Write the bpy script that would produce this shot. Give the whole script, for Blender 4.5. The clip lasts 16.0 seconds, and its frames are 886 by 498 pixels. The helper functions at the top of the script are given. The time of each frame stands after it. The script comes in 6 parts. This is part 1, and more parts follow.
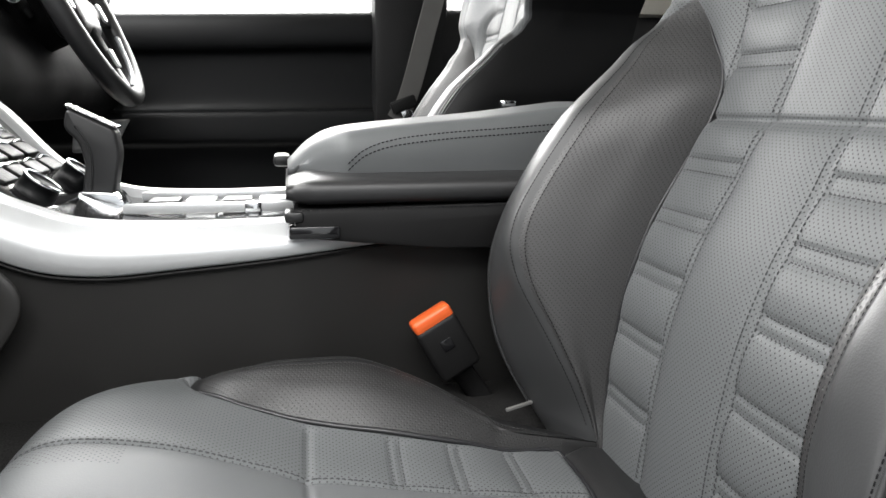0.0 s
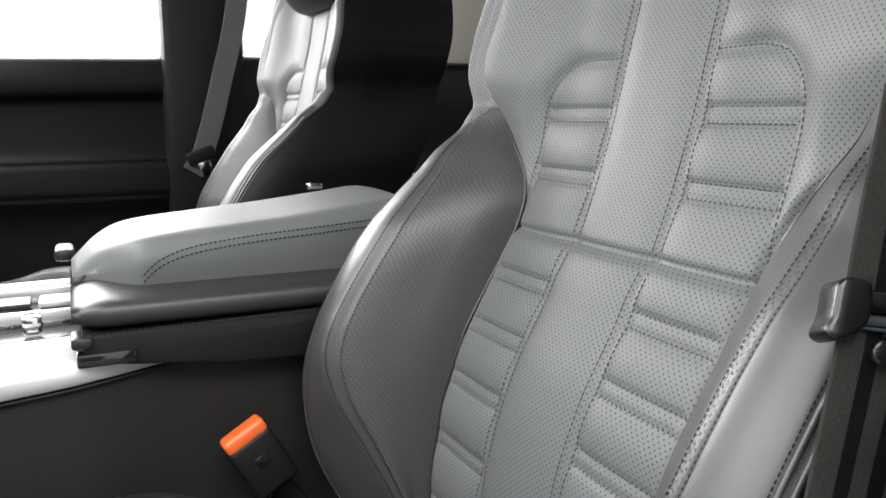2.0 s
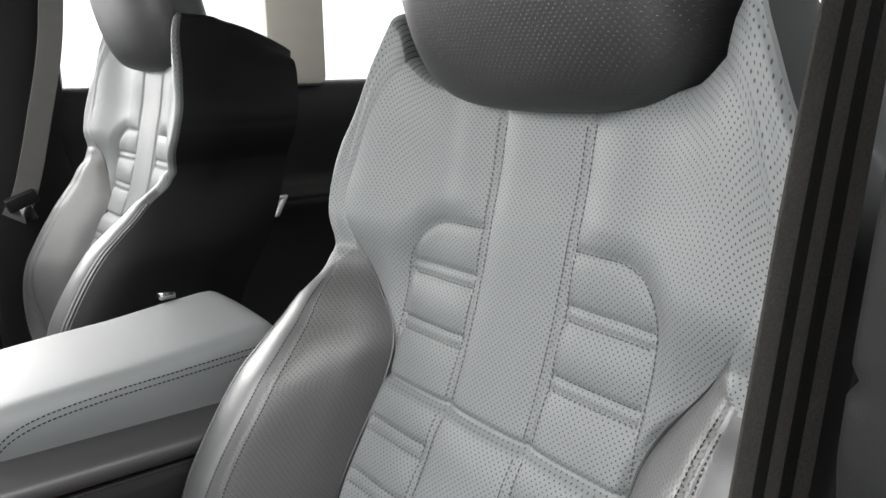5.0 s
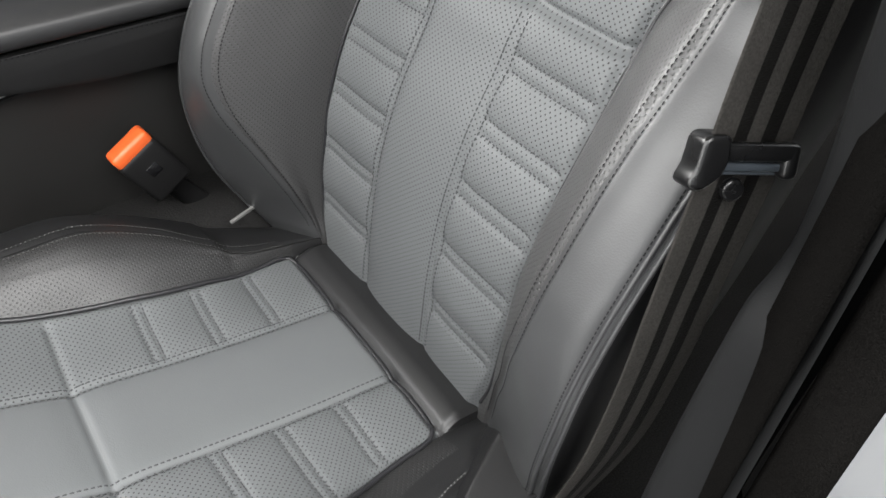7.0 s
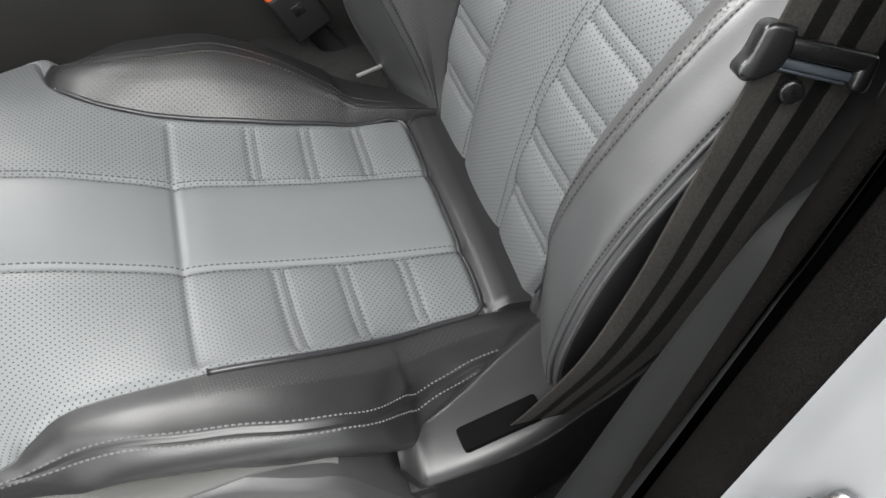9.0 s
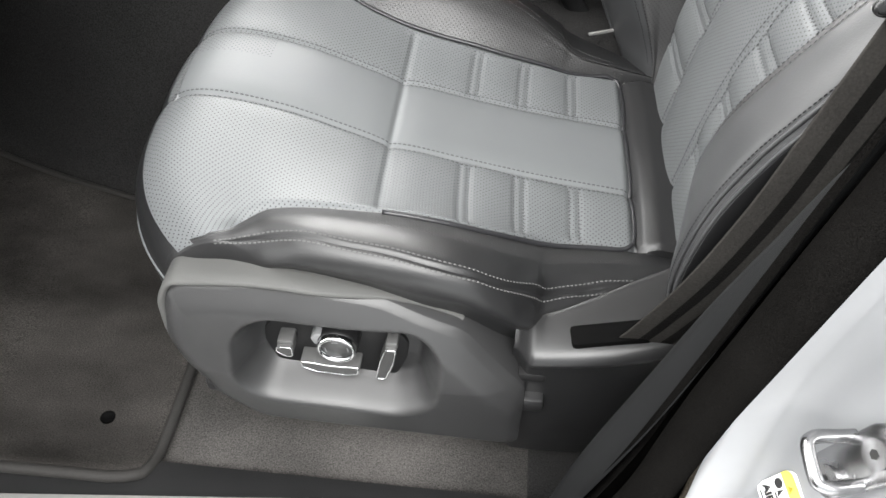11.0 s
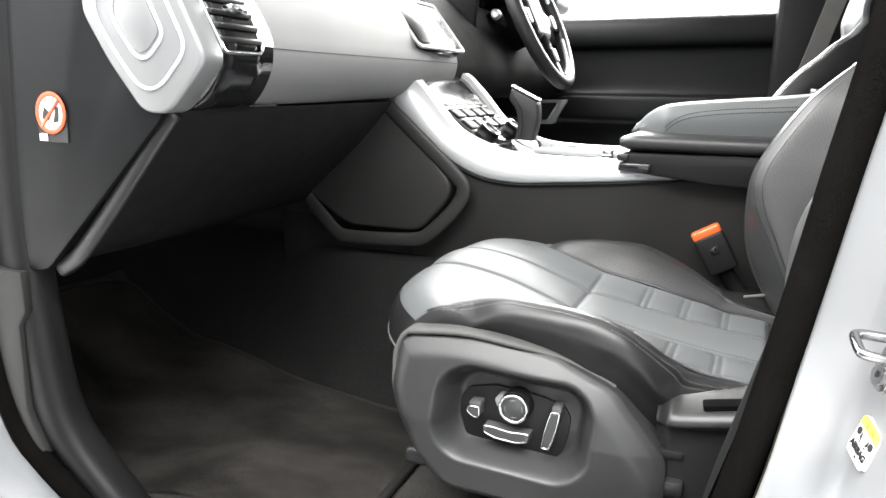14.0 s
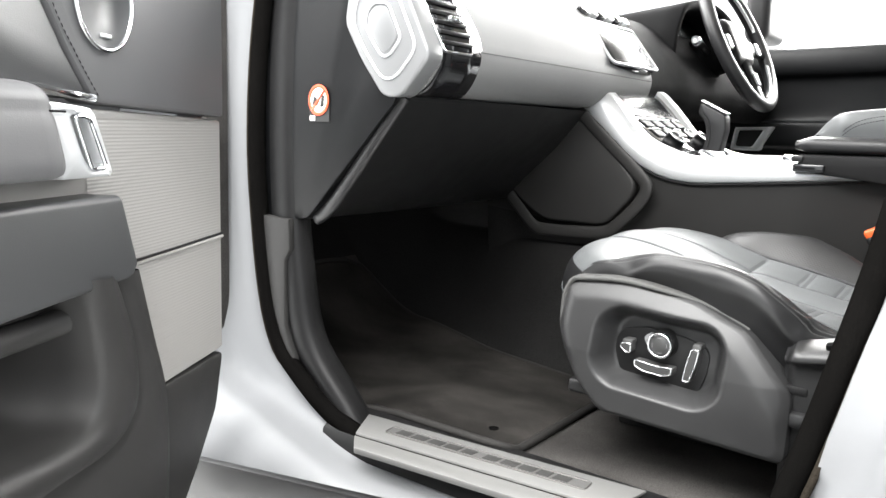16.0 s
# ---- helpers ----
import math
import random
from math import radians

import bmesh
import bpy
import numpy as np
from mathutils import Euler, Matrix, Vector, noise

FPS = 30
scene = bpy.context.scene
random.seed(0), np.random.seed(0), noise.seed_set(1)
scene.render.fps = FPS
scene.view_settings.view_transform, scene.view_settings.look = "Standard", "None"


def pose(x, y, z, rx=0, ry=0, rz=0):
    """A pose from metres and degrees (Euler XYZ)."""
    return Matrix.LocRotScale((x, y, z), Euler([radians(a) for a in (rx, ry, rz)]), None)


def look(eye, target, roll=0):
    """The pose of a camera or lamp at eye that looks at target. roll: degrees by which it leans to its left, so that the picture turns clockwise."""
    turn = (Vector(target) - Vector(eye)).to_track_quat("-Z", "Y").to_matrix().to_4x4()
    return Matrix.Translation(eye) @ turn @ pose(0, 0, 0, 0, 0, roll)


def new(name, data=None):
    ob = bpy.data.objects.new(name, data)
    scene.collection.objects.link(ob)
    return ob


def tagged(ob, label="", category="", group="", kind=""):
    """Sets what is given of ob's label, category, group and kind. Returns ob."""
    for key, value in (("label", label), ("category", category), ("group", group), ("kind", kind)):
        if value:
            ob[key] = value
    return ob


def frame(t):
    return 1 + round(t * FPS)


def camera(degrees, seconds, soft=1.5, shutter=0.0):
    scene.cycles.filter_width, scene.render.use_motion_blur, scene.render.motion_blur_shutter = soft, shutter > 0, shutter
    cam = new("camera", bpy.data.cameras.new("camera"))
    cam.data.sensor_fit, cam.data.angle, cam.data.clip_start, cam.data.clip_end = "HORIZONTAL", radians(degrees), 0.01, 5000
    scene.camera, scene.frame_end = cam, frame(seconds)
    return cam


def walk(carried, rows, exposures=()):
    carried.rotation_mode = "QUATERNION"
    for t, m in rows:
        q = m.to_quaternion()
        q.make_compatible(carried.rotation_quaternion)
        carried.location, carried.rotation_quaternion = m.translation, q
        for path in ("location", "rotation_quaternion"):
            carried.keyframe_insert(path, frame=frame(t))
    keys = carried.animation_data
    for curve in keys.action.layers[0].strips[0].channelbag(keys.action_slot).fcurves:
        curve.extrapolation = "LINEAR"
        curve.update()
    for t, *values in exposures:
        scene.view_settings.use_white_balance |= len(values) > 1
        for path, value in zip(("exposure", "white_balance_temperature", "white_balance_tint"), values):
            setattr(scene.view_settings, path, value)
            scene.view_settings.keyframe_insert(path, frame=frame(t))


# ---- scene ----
cam = camera(58.9, 16.0)
PATH = [
    (0, (0.292, -0.878, 0.973), (0.666, 1.051, 0.602), 0.0),
    (0.5, (0.284, -0.872, 0.992), (0.834, 1.016, 0.625), -0.1),
    (1, (0.288, -0.861, 1.012), (0.956, 0.989, 0.65), 0.0),
    (1.5, (0.296, -0.855, 1.031), (1.036, 0.971, 0.683), -0.1),
    (2, (0.297, -0.846, 1.052), (1.136, 0.938, 0.713), -0.1),
    (2.5, (0.301, -0.838, 1.077), (1.231, 0.9, 0.74), -0.3),
    (3, (0.305, -0.831, 1.104), (1.314, 0.862, 0.764), -0.7),
    (3.2, (0.308, -0.827, 1.113), (1.339, 0.854, 0.778), -0.7),
    (5.3, (0.288, -0.814, 1.227), (1.472, 0.708, 0.698), -0.6),
    (5.5, (0.287, -0.812, 1.23), (1.457, 0.68, 0.594), -0.3),
    (6, (0.291, -0.805, 1.212), (1.397, 0.61, 0.33), 0.3),
    (6.5, (0.302, -0.807, 1.183), (1.296, 0.53, 0.077), 0.3),
    (7, (0.302, -0.811, 1.167), (1.188, 0.408, -0.147), 1.1),
    (7.5, (0.315, -0.821, 1.153), (1.103, 0.324, -0.285), 1.0),
    (8, (0.33, -0.832, 1.147), (1.05, 0.331, -0.312), 1.5),
    (8.2, (0.332, -0.841, 1.145), (1.012, 0.348, -0.312), 2.1),
    (10.5, (0.376, -0.935, 1.148), (0.393, 0.418, -0.325), 2.8),
    (11, (0.379, -0.982, 1.145), (0.287, 0.385, -0.311), 2.2),
    (11.5, (0.389, -1.023, 1.143), (0.19, 0.332, -0.315), 1.6),
    (12, (0.395, -1.067, 1.125), (0.098, 0.361, -0.244), 1.4),
    (12.5, (0.412, -1.124, 1.098), (-0.003, 0.461, -0.049), 1.2),
    (13, (0.429, -1.197, 1.062), (-0.089, 0.506, 0.149), 1.5),
    (13.5, (0.451, -1.259, 1.018), (-0.182, 0.521, 0.359), 1.4),
    (14, (0.472, -1.325, 0.967), (-0.246, 0.496, 0.558), 1.3),
    (14.5, (0.497, -1.365, 0.921), (-0.322, 0.432, 0.603), 1.4),
    (15, (0.54, -1.427, 0.918), (-0.437, 0.291, 0.61), 1.6),
    (15.5, (0.581, -1.461, 0.908), (-0.528, 0.176, 0.606), 1.7),
    (16, (0.608, -1.48, 0.901), (-0.595, 0.088, 0.596), 1.8),
]
walk(cam, [(t, look(eye, target, roll)) for t, eye, target, roll in PATH], [(0.0, 0.53), (2.0, 0.66), (3.0, 0.74), (5.5, 0.84), (6.5, 0.78), (7.0, 0.84), (8.0, 0.95), (10.5, 1.15), (12.5, 1.22), (13.5, 1.25), (14.5, 1.35), (16.0, 1.38)])

# ---- world and light: a bright indoor showroom ----
world = bpy.data.worlds.new("showroom_light")
scene.world = world
world.use_nodes = True
bg = world.node_tree.nodes["Background"]
bg.inputs["Color"].default_value = (0.95, 0.98, 1.0, 1)
bg.inputs["Strength"].default_value = 0.95


def ceiling_lamp(x, y, z, sx, sy, watts, target):
    data = bpy.data.lights.new("ceiling_lamp", "AREA")
    data.shape, data.size, data.size_y, data.energy = "RECTANGLE", sx, sy, watts
    data.color = (1.0, 0.99, 0.97)
    ob = new("ceiling_lamp", data)
    ob.matrix_world = look((x, y, z), target)
    return ob


ceiling_lamp(-2.6, -0.4, 2.55, 3.4, 5.0, 320, (0.4, -0.3, 0.9))
ceiling_lamp(0.5, -2.5, 3.3, 3.5, 1.8, 170, (0.2, -0.8, 0.6))
ceiling_lamp(0.3, 2.9, 2.4, 3.5, 2.2, 320, (0.35, 0.0, 0.9))

# ---- helpers ----
ORIGIN = {}


def thing(name, x, y, z, label, category, group="", kind=""):
    ob = new(name)
    ob.location = (x, y, z)
    ob.empty_display_size = 0.05
    ORIGIN[ob.name] = Vector((x, y, z))
    return tagged(ob, label, category, group, kind)


def part(name, data, material, parent=None, label="", smooth=True, uv=None):
    """One mesh object from (verts, faces) or a bmesh, given in world metres, under a parent."""
    me = bpy.data.meshes.new(name)
    solid = isinstance(data, bmesh.types.BMesh)
    if solid:
        data.to_mesh(me)
        data.free()
    else:
        me.from_pydata([tuple(map(float, v)) for v in data[0]], [], data[1])
    off = ORIGIN.get(parent.name, Vector()) if parent else Vector()
    if off.length:
        me.transform(Matrix.Translation(-off))
    if uv is not None:
        layer = me.uv_layers.new(name="metres")
        idx = np.empty(len(me.loops), int)
        me.loops.foreach_get("vertex_index", idx)
        layer.data.foreach_set("uv", np.asarray(uv, float)[idx].ravel())
    me.polygons.foreach_set("use_smooth", [smooth] * len(me.polygons))
    if solid and smooth:
        me.set_sharp_from_angle(angle=radians(33))
    me.materials.append(material)
    me.update()
    ob = new(name, me)
    if parent:
        ob.parent = parent
        ORIGIN[ob.name] = off
    if label:
        ob["label"] = label
    return ob


def thing_mesh(name, data, material, label, category, group="", kind="", smooth=True, uv=None):
    return tagged(part(name, data, material, None, "", smooth, uv), label, category, group, kind)


def curve_through(ctrl, n, closed=False):
    """n points of a smooth curve through the control points, evenly spread."""
    p = np.asarray(ctrl, float)
    k = len(p)
    seg = k if closed else k - 1
    dense = []
    for i in range(seg):
        if closed:
            a, b, c, d = p[(i - 1) % k], p[i], p[(i + 1) % k], p[(i + 2) % k]
        else:
            a, b, c, d = p[max(i - 1, 0)], p[i], p[i + 1], p[min(i + 2, k - 1)]
        t = np.linspace(0, 1, 24, endpoint=False)[:, None]
        dense.append(0.5 * (2 * b + (c - a) * t + (2 * a - 5 * b + 4 * c - d) * t**2 + (3 * b - a - 3 * c + d) * t**3))
    q = np.vstack(dense + [p[:1] if closed else p[-1:]])
    s = np.r_[0, np.cumsum(np.linalg.norm(np.diff(q, axis=0), axis=1))]
    u = np.linspace(0, s[-1], n, endpoint=not closed)
    return np.stack([np.interp(u, s, q[:, j]) for j in range(p.shape[1])], 1)


def smooth_interp(x, xs, ys):
    """Interpolation through (xs, ys) with eased corners."""
    c = curve_through(list(zip(xs, ys)), 240)
    o = np.argsort(c[:, 0])
    return np.interp(x, c[o, 0], c[o, 1])


def step(e0, e1, x):
    t = np.clip((np.asarray(x, float) - e0) / (e1 - e0), 0, 1)
    return t * t * (3 - 2 * t)


def bell(x, width):
    return np.exp(-((x / width) ** 2))


def sheet(P, mask=None, closed_u=False, closed_v=False, flip=False):
    """(verts, faces, used) of a grid of points P[u, v], or of the masked faces of it."""
    nu, nv = P.shape[:2]
    a = np.arange(nu * nv).reshape(nu, nv)
    if closed_u:
        a = np.vstack([a, a[:1]])
    if closed_v:
        a = np.hstack([a, a[:, :1]])
    f = np.stack([a[:-1, :-1], a[1:, :-1], a[1:, 1:], a[:-1, 1:]], -1)
    if mask is not None:
        f = f[mask]
    f = f.reshape(-1, 4)
    if flip:
        f = f[:, ::-1]
    used, inv = np.unique(f, return_inverse=True)
    return P.reshape(-1, 3)[used], inv.reshape(-1, 4).tolist(), used


def sheet_part(name, P, material, parent, label="", mask=None, uv=None, **kw):
    v, f, used = sheet(P, mask, **kw)
    ob = part(name, (v, f), material, parent, label, True, None if uv is None else uv.reshape(-1, 2)[used])
    if mask is not None:  # one run of shading over neighbouring pieces of the same skin
        n = np.cross(np.gradient(P, axis=0), np.gradient(P, axis=1)).reshape(-1, 3)[used]
        n /= np.linalg.norm(n, axis=1)[:, None] + 1e-12
        n = -n if kw.get("flip") else n
        ob.data.normals_split_custom_set_from_vertices([tuple(map(float, k)) for k in n])
    return ob


def tube(points, radius, sides=8, closed=False, squash=None):
    """(verts, faces) of a tube along points; squash: (vector, factor) flattens it along a direction."""
    p = np.asarray(points, float)
    n = len(p)
    t = np.roll(p, -1, 0) - np.roll(p, 1, 0) if closed else np.gradient(p, axis=0)
    t /= np.linalg.norm(t, axis=1)[:, None] + 1e-12
    ref = np.eye(3)[int(np.argmin(np.abs(t).max(0)))]
    a = np.cross(t, ref)
    a /= np.linalg.norm(a, axis=1)[:, None] + 1e-9
    b = np.cross(t, a)
    r = np.broadcast_to(np.asarray(radius, float), (n,))
    ang = np.linspace(0, 2 * np.pi, sides, endpoint=False)
    ring = (np.cos(ang)[None, :, None] * a[:, None] + np.sin(ang)[None, :, None] * b[:, None]) * r[:, None, None]
    if squash:
        v = np.asarray(squash[0], float)
        v /= np.linalg.norm(v)
        ring = ring - (1 - squash[1]) * (ring @ v)[..., None] * v
    P = p[:, None] + ring
    v, f, _ = sheet(P, closed_u=closed, closed_v=True)
    if not closed:
        v = np.vstack([v, p[:1], p[-1:]])
        m = n * sides
        f += [[(k + 1) % sides, k, m] for k in range(sides)]
        f += [[m - sides + k, m - sides + (k + 1) % sides, m + 1] for k in range(sides)]
    return v, f


def box(x0, x1, y0, y1, z0, z1, bevel=0.004, segments=2, turn=None):
    """A bevelled box as a bmesh; turn: a matrix about its centre."""
    bm = bmesh.new()
    bmesh.ops.create_cube(bm, size=1)
    mid = Vector(((x0 + x1) / 2, (y0 + y1) / 2, (z0 + z1) / 2))
    bmesh.ops.scale(bm, vec=(x1 - x0, y1 - y0, z1 - z0), verts=bm.verts)
    if bevel:
        bmesh.ops.bevel(bm, geom=bm.edges[:], offset=bevel, segments=segments, affect="EDGES", profile=0.5)
    bmesh.ops.transform(bm, matrix=Matrix.Translation(mid) @ (turn or Matrix()), verts=bm.verts)
    return bm


def slab(outline, axis, d0, d1, bevel=0.003, segments=2):
    """An outline of 2D points pushed through from d0 to d1 along an axis ('x', 'y' or 'z'), edges bevelled."""
    bm = bmesh.new()
    at = {"x": lambda p, d: (d, p[0], p[1]), "y": lambda p, d: (p[0], d, p[1]), "z": lambda p, d: (p[0], p[1], d)}[axis]
    lo = [bm.verts.new(at(p, d0)) for p in outline]
    hi = [bm.verts.new(at(p, d1)) for p in outline]
    n = len(outline)
    bm.faces.new(lo), bm.faces.new(hi[::-1])
    for k in range(n):
        bm.faces.new((lo[k], hi[k], hi[(k + 1) % n], lo[(k + 1) % n]))
    bmesh.ops.recalc_face_normals(bm, faces=bm.faces)
    if bevel:
        rim = [e for e in bm.edges if len(e.link_faces) == 2 and any(len(f.verts) == n for f in e.link_faces)] if n != 4 else bm.edges[:]
        bmesh.ops.bevel(bm, geom=rim, offset=bevel, segments=segments, affect="EDGES", profile=0.5, clamp_overlap=True)
    return bm


def placed(bm, m):
    bmesh.ops.transform(bm, matrix=m, verts=bm.verts)
    return bm


def rounded(ctrl, r=0.01, n=5):
    """An outline with its corners rounded."""
    out = []
    k = len(ctrl)
    for i in range(k):
        p, a, b = (Vector(ctrl[j % k]) for j in (i, i - 1, i + 1))
        ra = min(r, (a - p).length * 0.45)
        rb = min(r, (b - p).length * 0.45)
        s, e = p + (a - p).normalized() * ra, p + (b - p).normalized() * rb
        for t in np.linspace(0, 1, n):
            out.append(tuple((1 - t) ** 2 * s + 2 * t * (1 - t) * p + t * t * e))
    return out


def stitches(name, points, normals, material, parent, pitch=0.0042, length=0.0028, r=0.00045, label=""):
    """A row of separate thread stitches along a seam, as one mesh."""
    p = np.asarray(points, float)
    nrm = np.asarray(normals, float)
    s = np.r_[0, np.cumsum(np.linalg.norm(np.diff(p, axis=0), axis=1))]
    mids = np.arange(pitch / 2, s[-1], pitch)
    V, F = [], []
    for m in mids:
        a, b = (np.array([np.interp(m + e * length / 2, s, p[:, j]) for j in range(3)]) for e in (-1, 1))
        n = np.array([np.interp(m, s, nrm[:, j]) for j in range(3)])
        n /= np.linalg.norm(n) + 1e-9
        t = (b - a) / (np.linalg.norm(b - a) + 1e-9)
        side = np.cross(t, n) * r
        up = n * r * 0.9
        k = len(V)
        mid = (a + b) / 2
        V += [a - side, a + side, mid - side * 1.3 + up, mid + side * 1.3 + up, b - side, b + side]
        F += [[k, k + 1, k + 3, k + 2], [k + 2, k + 3, k + 5, k + 4], [k, k + 2, k + 4], [k + 1, k + 5, k + 3]]
    return part(name, (V, F), material, parent, label, False) if V else None

# ---- materials ----
def surface(name, colour, rough=0.5, metal=0.0, vary=0.15, scale=30.0, grain=0.0, grain_scale=800.0, spec=0.5, coat=0.0, stretch=None, rough_vary=0.1, fleck=0.0):
    """A painted, moulded or woven surface: colour that drifts, fine grain in relief and patchy gloss."""
    m = bpy.data.materials.new(name)
    m.use_nodes = True
    nt = m.node_tree
    b = nt.nodes["Principled BSDF"]
    b.inputs["Metallic"].default_value = metal
    b.inputs["Specular IOR Level"].default_value = spec
    b.inputs["Coat Weight"].default_value = coat
    b.inputs["Coat Roughness"].default_value = 0.08
    co = nt.nodes.new("ShaderNodeTexCoord")
    src = co.outputs["Object"]
    if stretch:
        mp = nt.nodes.new("ShaderNodeMapping")
        mp.inputs["Scale"].default_value = stretch
        nt.links.new(src, mp.inputs["Vector"])
        src = mp.outputs["Vector"]
    big = nt.nodes.new("ShaderNodeTexNoise")
    big.inputs["Scale"].default_value = scale
    big.inputs["Detail"].default_value = 5
    nt.links.new(src, big.inputs["Vector"])
    ramp = nt.nodes.new("ShaderNodeMix")
    ramp.data_type = "RGBA"
    ramp.inputs["A"].default_value = (*[c * (1 - vary) for c in colour], 1)
    ramp.inputs["B"].default_value = (*[min(1, c * (1 + vary)) for c in colour], 1)
    amount = big.outputs["Fac"]
    if vary > 0.4:
        wide = nt.nodes.new("ShaderNodeMapRange")
        wide.inputs["From Min"].default_value = 0.36
        wide.inputs["From Max"].default_value = 0.66
        nt.links.new(amount, wide.inputs["Value"])
        amount = wide.outputs["Result"]
    nt.links.new(amount, ramp.inputs["Factor"])
    nt.links.new(ramp.outputs["Result"], b.inputs["Base Color"])
    rr = nt.nodes.new("ShaderNodeMapRange")
    rr.inputs["To Min"].default_value = max(0.02, rough - rough_vary)
    rr.inputs["To Max"].default_value = min(1, rough + rough_vary)
    nt.links.new(big.outputs["Fac"], rr.inputs["Value"])
    nt.links.new(rr.outputs["Result"], b.inputs["Roughness"])
    if fleck:
        spots = nt.nodes.new("ShaderNodeTexNoise")
        spots.inputs["Scale"].default_value = grain_scale * 1.5
        spots.inputs["Detail"].default_value = 4
        nt.links.new(src, spots.inputs["Vector"])
        span = nt.nodes.new("ShaderNodeMapRange")
        span.inputs["From Min"].default_value = 0.3
        span.inputs["From Max"].default_value = 0.7
        span.inputs["To Min"].default_value = 1 - fleck
        span.inputs["To Max"].default_value = 1 + 1.4 * fleck
        nt.links.new(spots.outputs["Fac"], span.inputs["Value"])
        mul = nt.nodes.new("ShaderNodeMix")
        mul.data_type = "RGBA"
        mul.blend_type = "MULTIPLY"
        mul.inputs["Factor"].default_value = 1
        nt.links.new(ramp.outputs["Result"], mul.inputs["A"])
        nt.links.new(span.outputs["Result"], mul.inputs["B"])
        nt.links.new(mul.outputs["Result"], b.inputs["Base Color"])
    if grain:
        fine = nt.nodes.new("ShaderNodeTexNoise")
        fine.inputs["Scale"].default_value = grain_scale
        fine.inputs["Detail"].default_value = 3
        nt.links.new(src, fine.inputs["Vector"])
        bump = nt.nodes.new("ShaderNodeBump")
        bump.inputs["Strength"].default_value = grain
        bump.inputs["Distance"].default_value = 0.0006
        nt.links.new(fine.outputs["Fac"], bump.inputs["Height"])
        nt.links.new(bump.outputs["Normal"], b.inputs["Normal"])
    return m


def leather(name, colour, rough=0.42, holes=False, pitch=0.0034, hole=0.165, spec=0.6):
    """Grained leather; with holes it is punched in staggered rows, by the metres in its UV map."""
    m = surface(name, colour, rough, 0, 0.06, 14, 0, spec=spec, rough_vary=0.05)
    nt = m.node_tree
    b = nt.nodes["Principled BSDF"]
    co = nt.nodes.new("ShaderNodeTexCoord")
    cells = nt.nodes.new("ShaderNodeTexVoronoi")
    cells.inputs["Scale"].default_value = 900
    nt.links.new(co.outputs["Object"], cells.inputs["Vector"])
    wrinkle = nt.nodes.new("ShaderNodeTexNoise")
    wrinkle.inputs["Scale"].default_value = 55
    wrinkle.inputs["Detail"].default_value = 6
    nt.links.new(co.outputs["Object"], wrinkle.inputs["Vector"])
    b1 = nt.nodes.new("ShaderNodeBump")
    b1.inputs["Strength"].default_value = 0.11
    b1.inputs["Distance"].default_value = 0.0005
    nt.links.new(cells.outputs["Distance"], b1.inputs["Height"])
    b2 = nt.nodes.new("ShaderNodeBump")
    b2.inputs["Strength"].default_value = 0.018
    b2.inputs["Distance"].default_value = 0.003
    nt.links.new(wrinkle.outputs["Fac"], b2.inputs["Height"])
    nt.links.new(b1.outputs["Normal"], b2.inputs["Normal"])
    last = b2
    if holes:
        mp = nt.nodes.new("ShaderNodeMapping")
        mp.inputs["Rotation"].default_value = (0, 0, radians(45))
        mp.inputs["Scale"].default_value = (1 / pitch, 1 / pitch, 1)
        nt.links.new(co.outputs["UV"], mp.inputs["Vector"])
        dots = nt.nodes.new("ShaderNodeTexVoronoi")
        dots.voronoi_dimensions = "2D"
        dots.inputs["Scale"].default_value = 1
        dots.inputs["Randomness"].default_value = 0.06
        nt.links.new(mp.outputs["Vector"], dots.inputs["Vector"])
        edge = nt.nodes.new("ShaderNodeMapRange")
        edge.interpolation_type = "SMOOTHSTEP"
        edge.inputs["From Min"].default_value = hole * 0.7
        edge.inputs["From Max"].default_value = hole * 1.35
        nt.links.new(dots.outputs["Distance"], edge.inputs["Value"])
        b3 = nt.nodes.new("ShaderNodeBump")
        b3.inputs["Strength"].default_value = 0.45
        b3.inputs["Distance"].default_value = 0.0007
        nt.links.new(edge.outputs["Result"], b3.inputs["Height"])
        nt.links.new(last.outputs["Normal"], b3.inputs["Normal"])
        last = b3
        old = b.inputs["Base Color"].links[0].from_socket
        mix = nt.nodes.new("ShaderNodeMix")
        mix.data_type = "RGBA"
        mix.inputs["A"].default_value = (0.012, 0.012, 0.012, 1)
        nt.links.new(edge.outputs["Result"], mix.inputs["Factor"])
        nt.links.new(old, mix.inputs["B"])
        nt.links.new(mix.outputs["Result"], b.inputs["Base Color"])
    nt.links.new(last.outputs["Normal"], b.inputs["Normal"])
    return m


GREY = (0.106, 0.111, 0.114)
LEATHER = leather("grey_leather", GREY, 0.5, spec=0.44)
PUNCHED = leather("punched_grey_leather", GREY, 0.5, True, spec=0.42)
SIDE_LEATHER = leather("charcoal_leather", (0.0115, 0.0115, 0.012), 0.42, spec=0.55)
CUSHION_PUNCHED = leather("punched_black_leather", (0.020, 0.0197, 0.020), 0.42, True, pitch=0.0032, hole=0.2, spec=0.55)
FACING = leather("slate_facing_leather", (0.036, 0.0367, 0.038), 0.42, spec=0.6)
SIDE_PUNCHED = leather("punched_charcoal_leather", (0.040, 0.0395, 0.040), 0.42, True, pitch=0.0032, hole=0.2, spec=0.65)
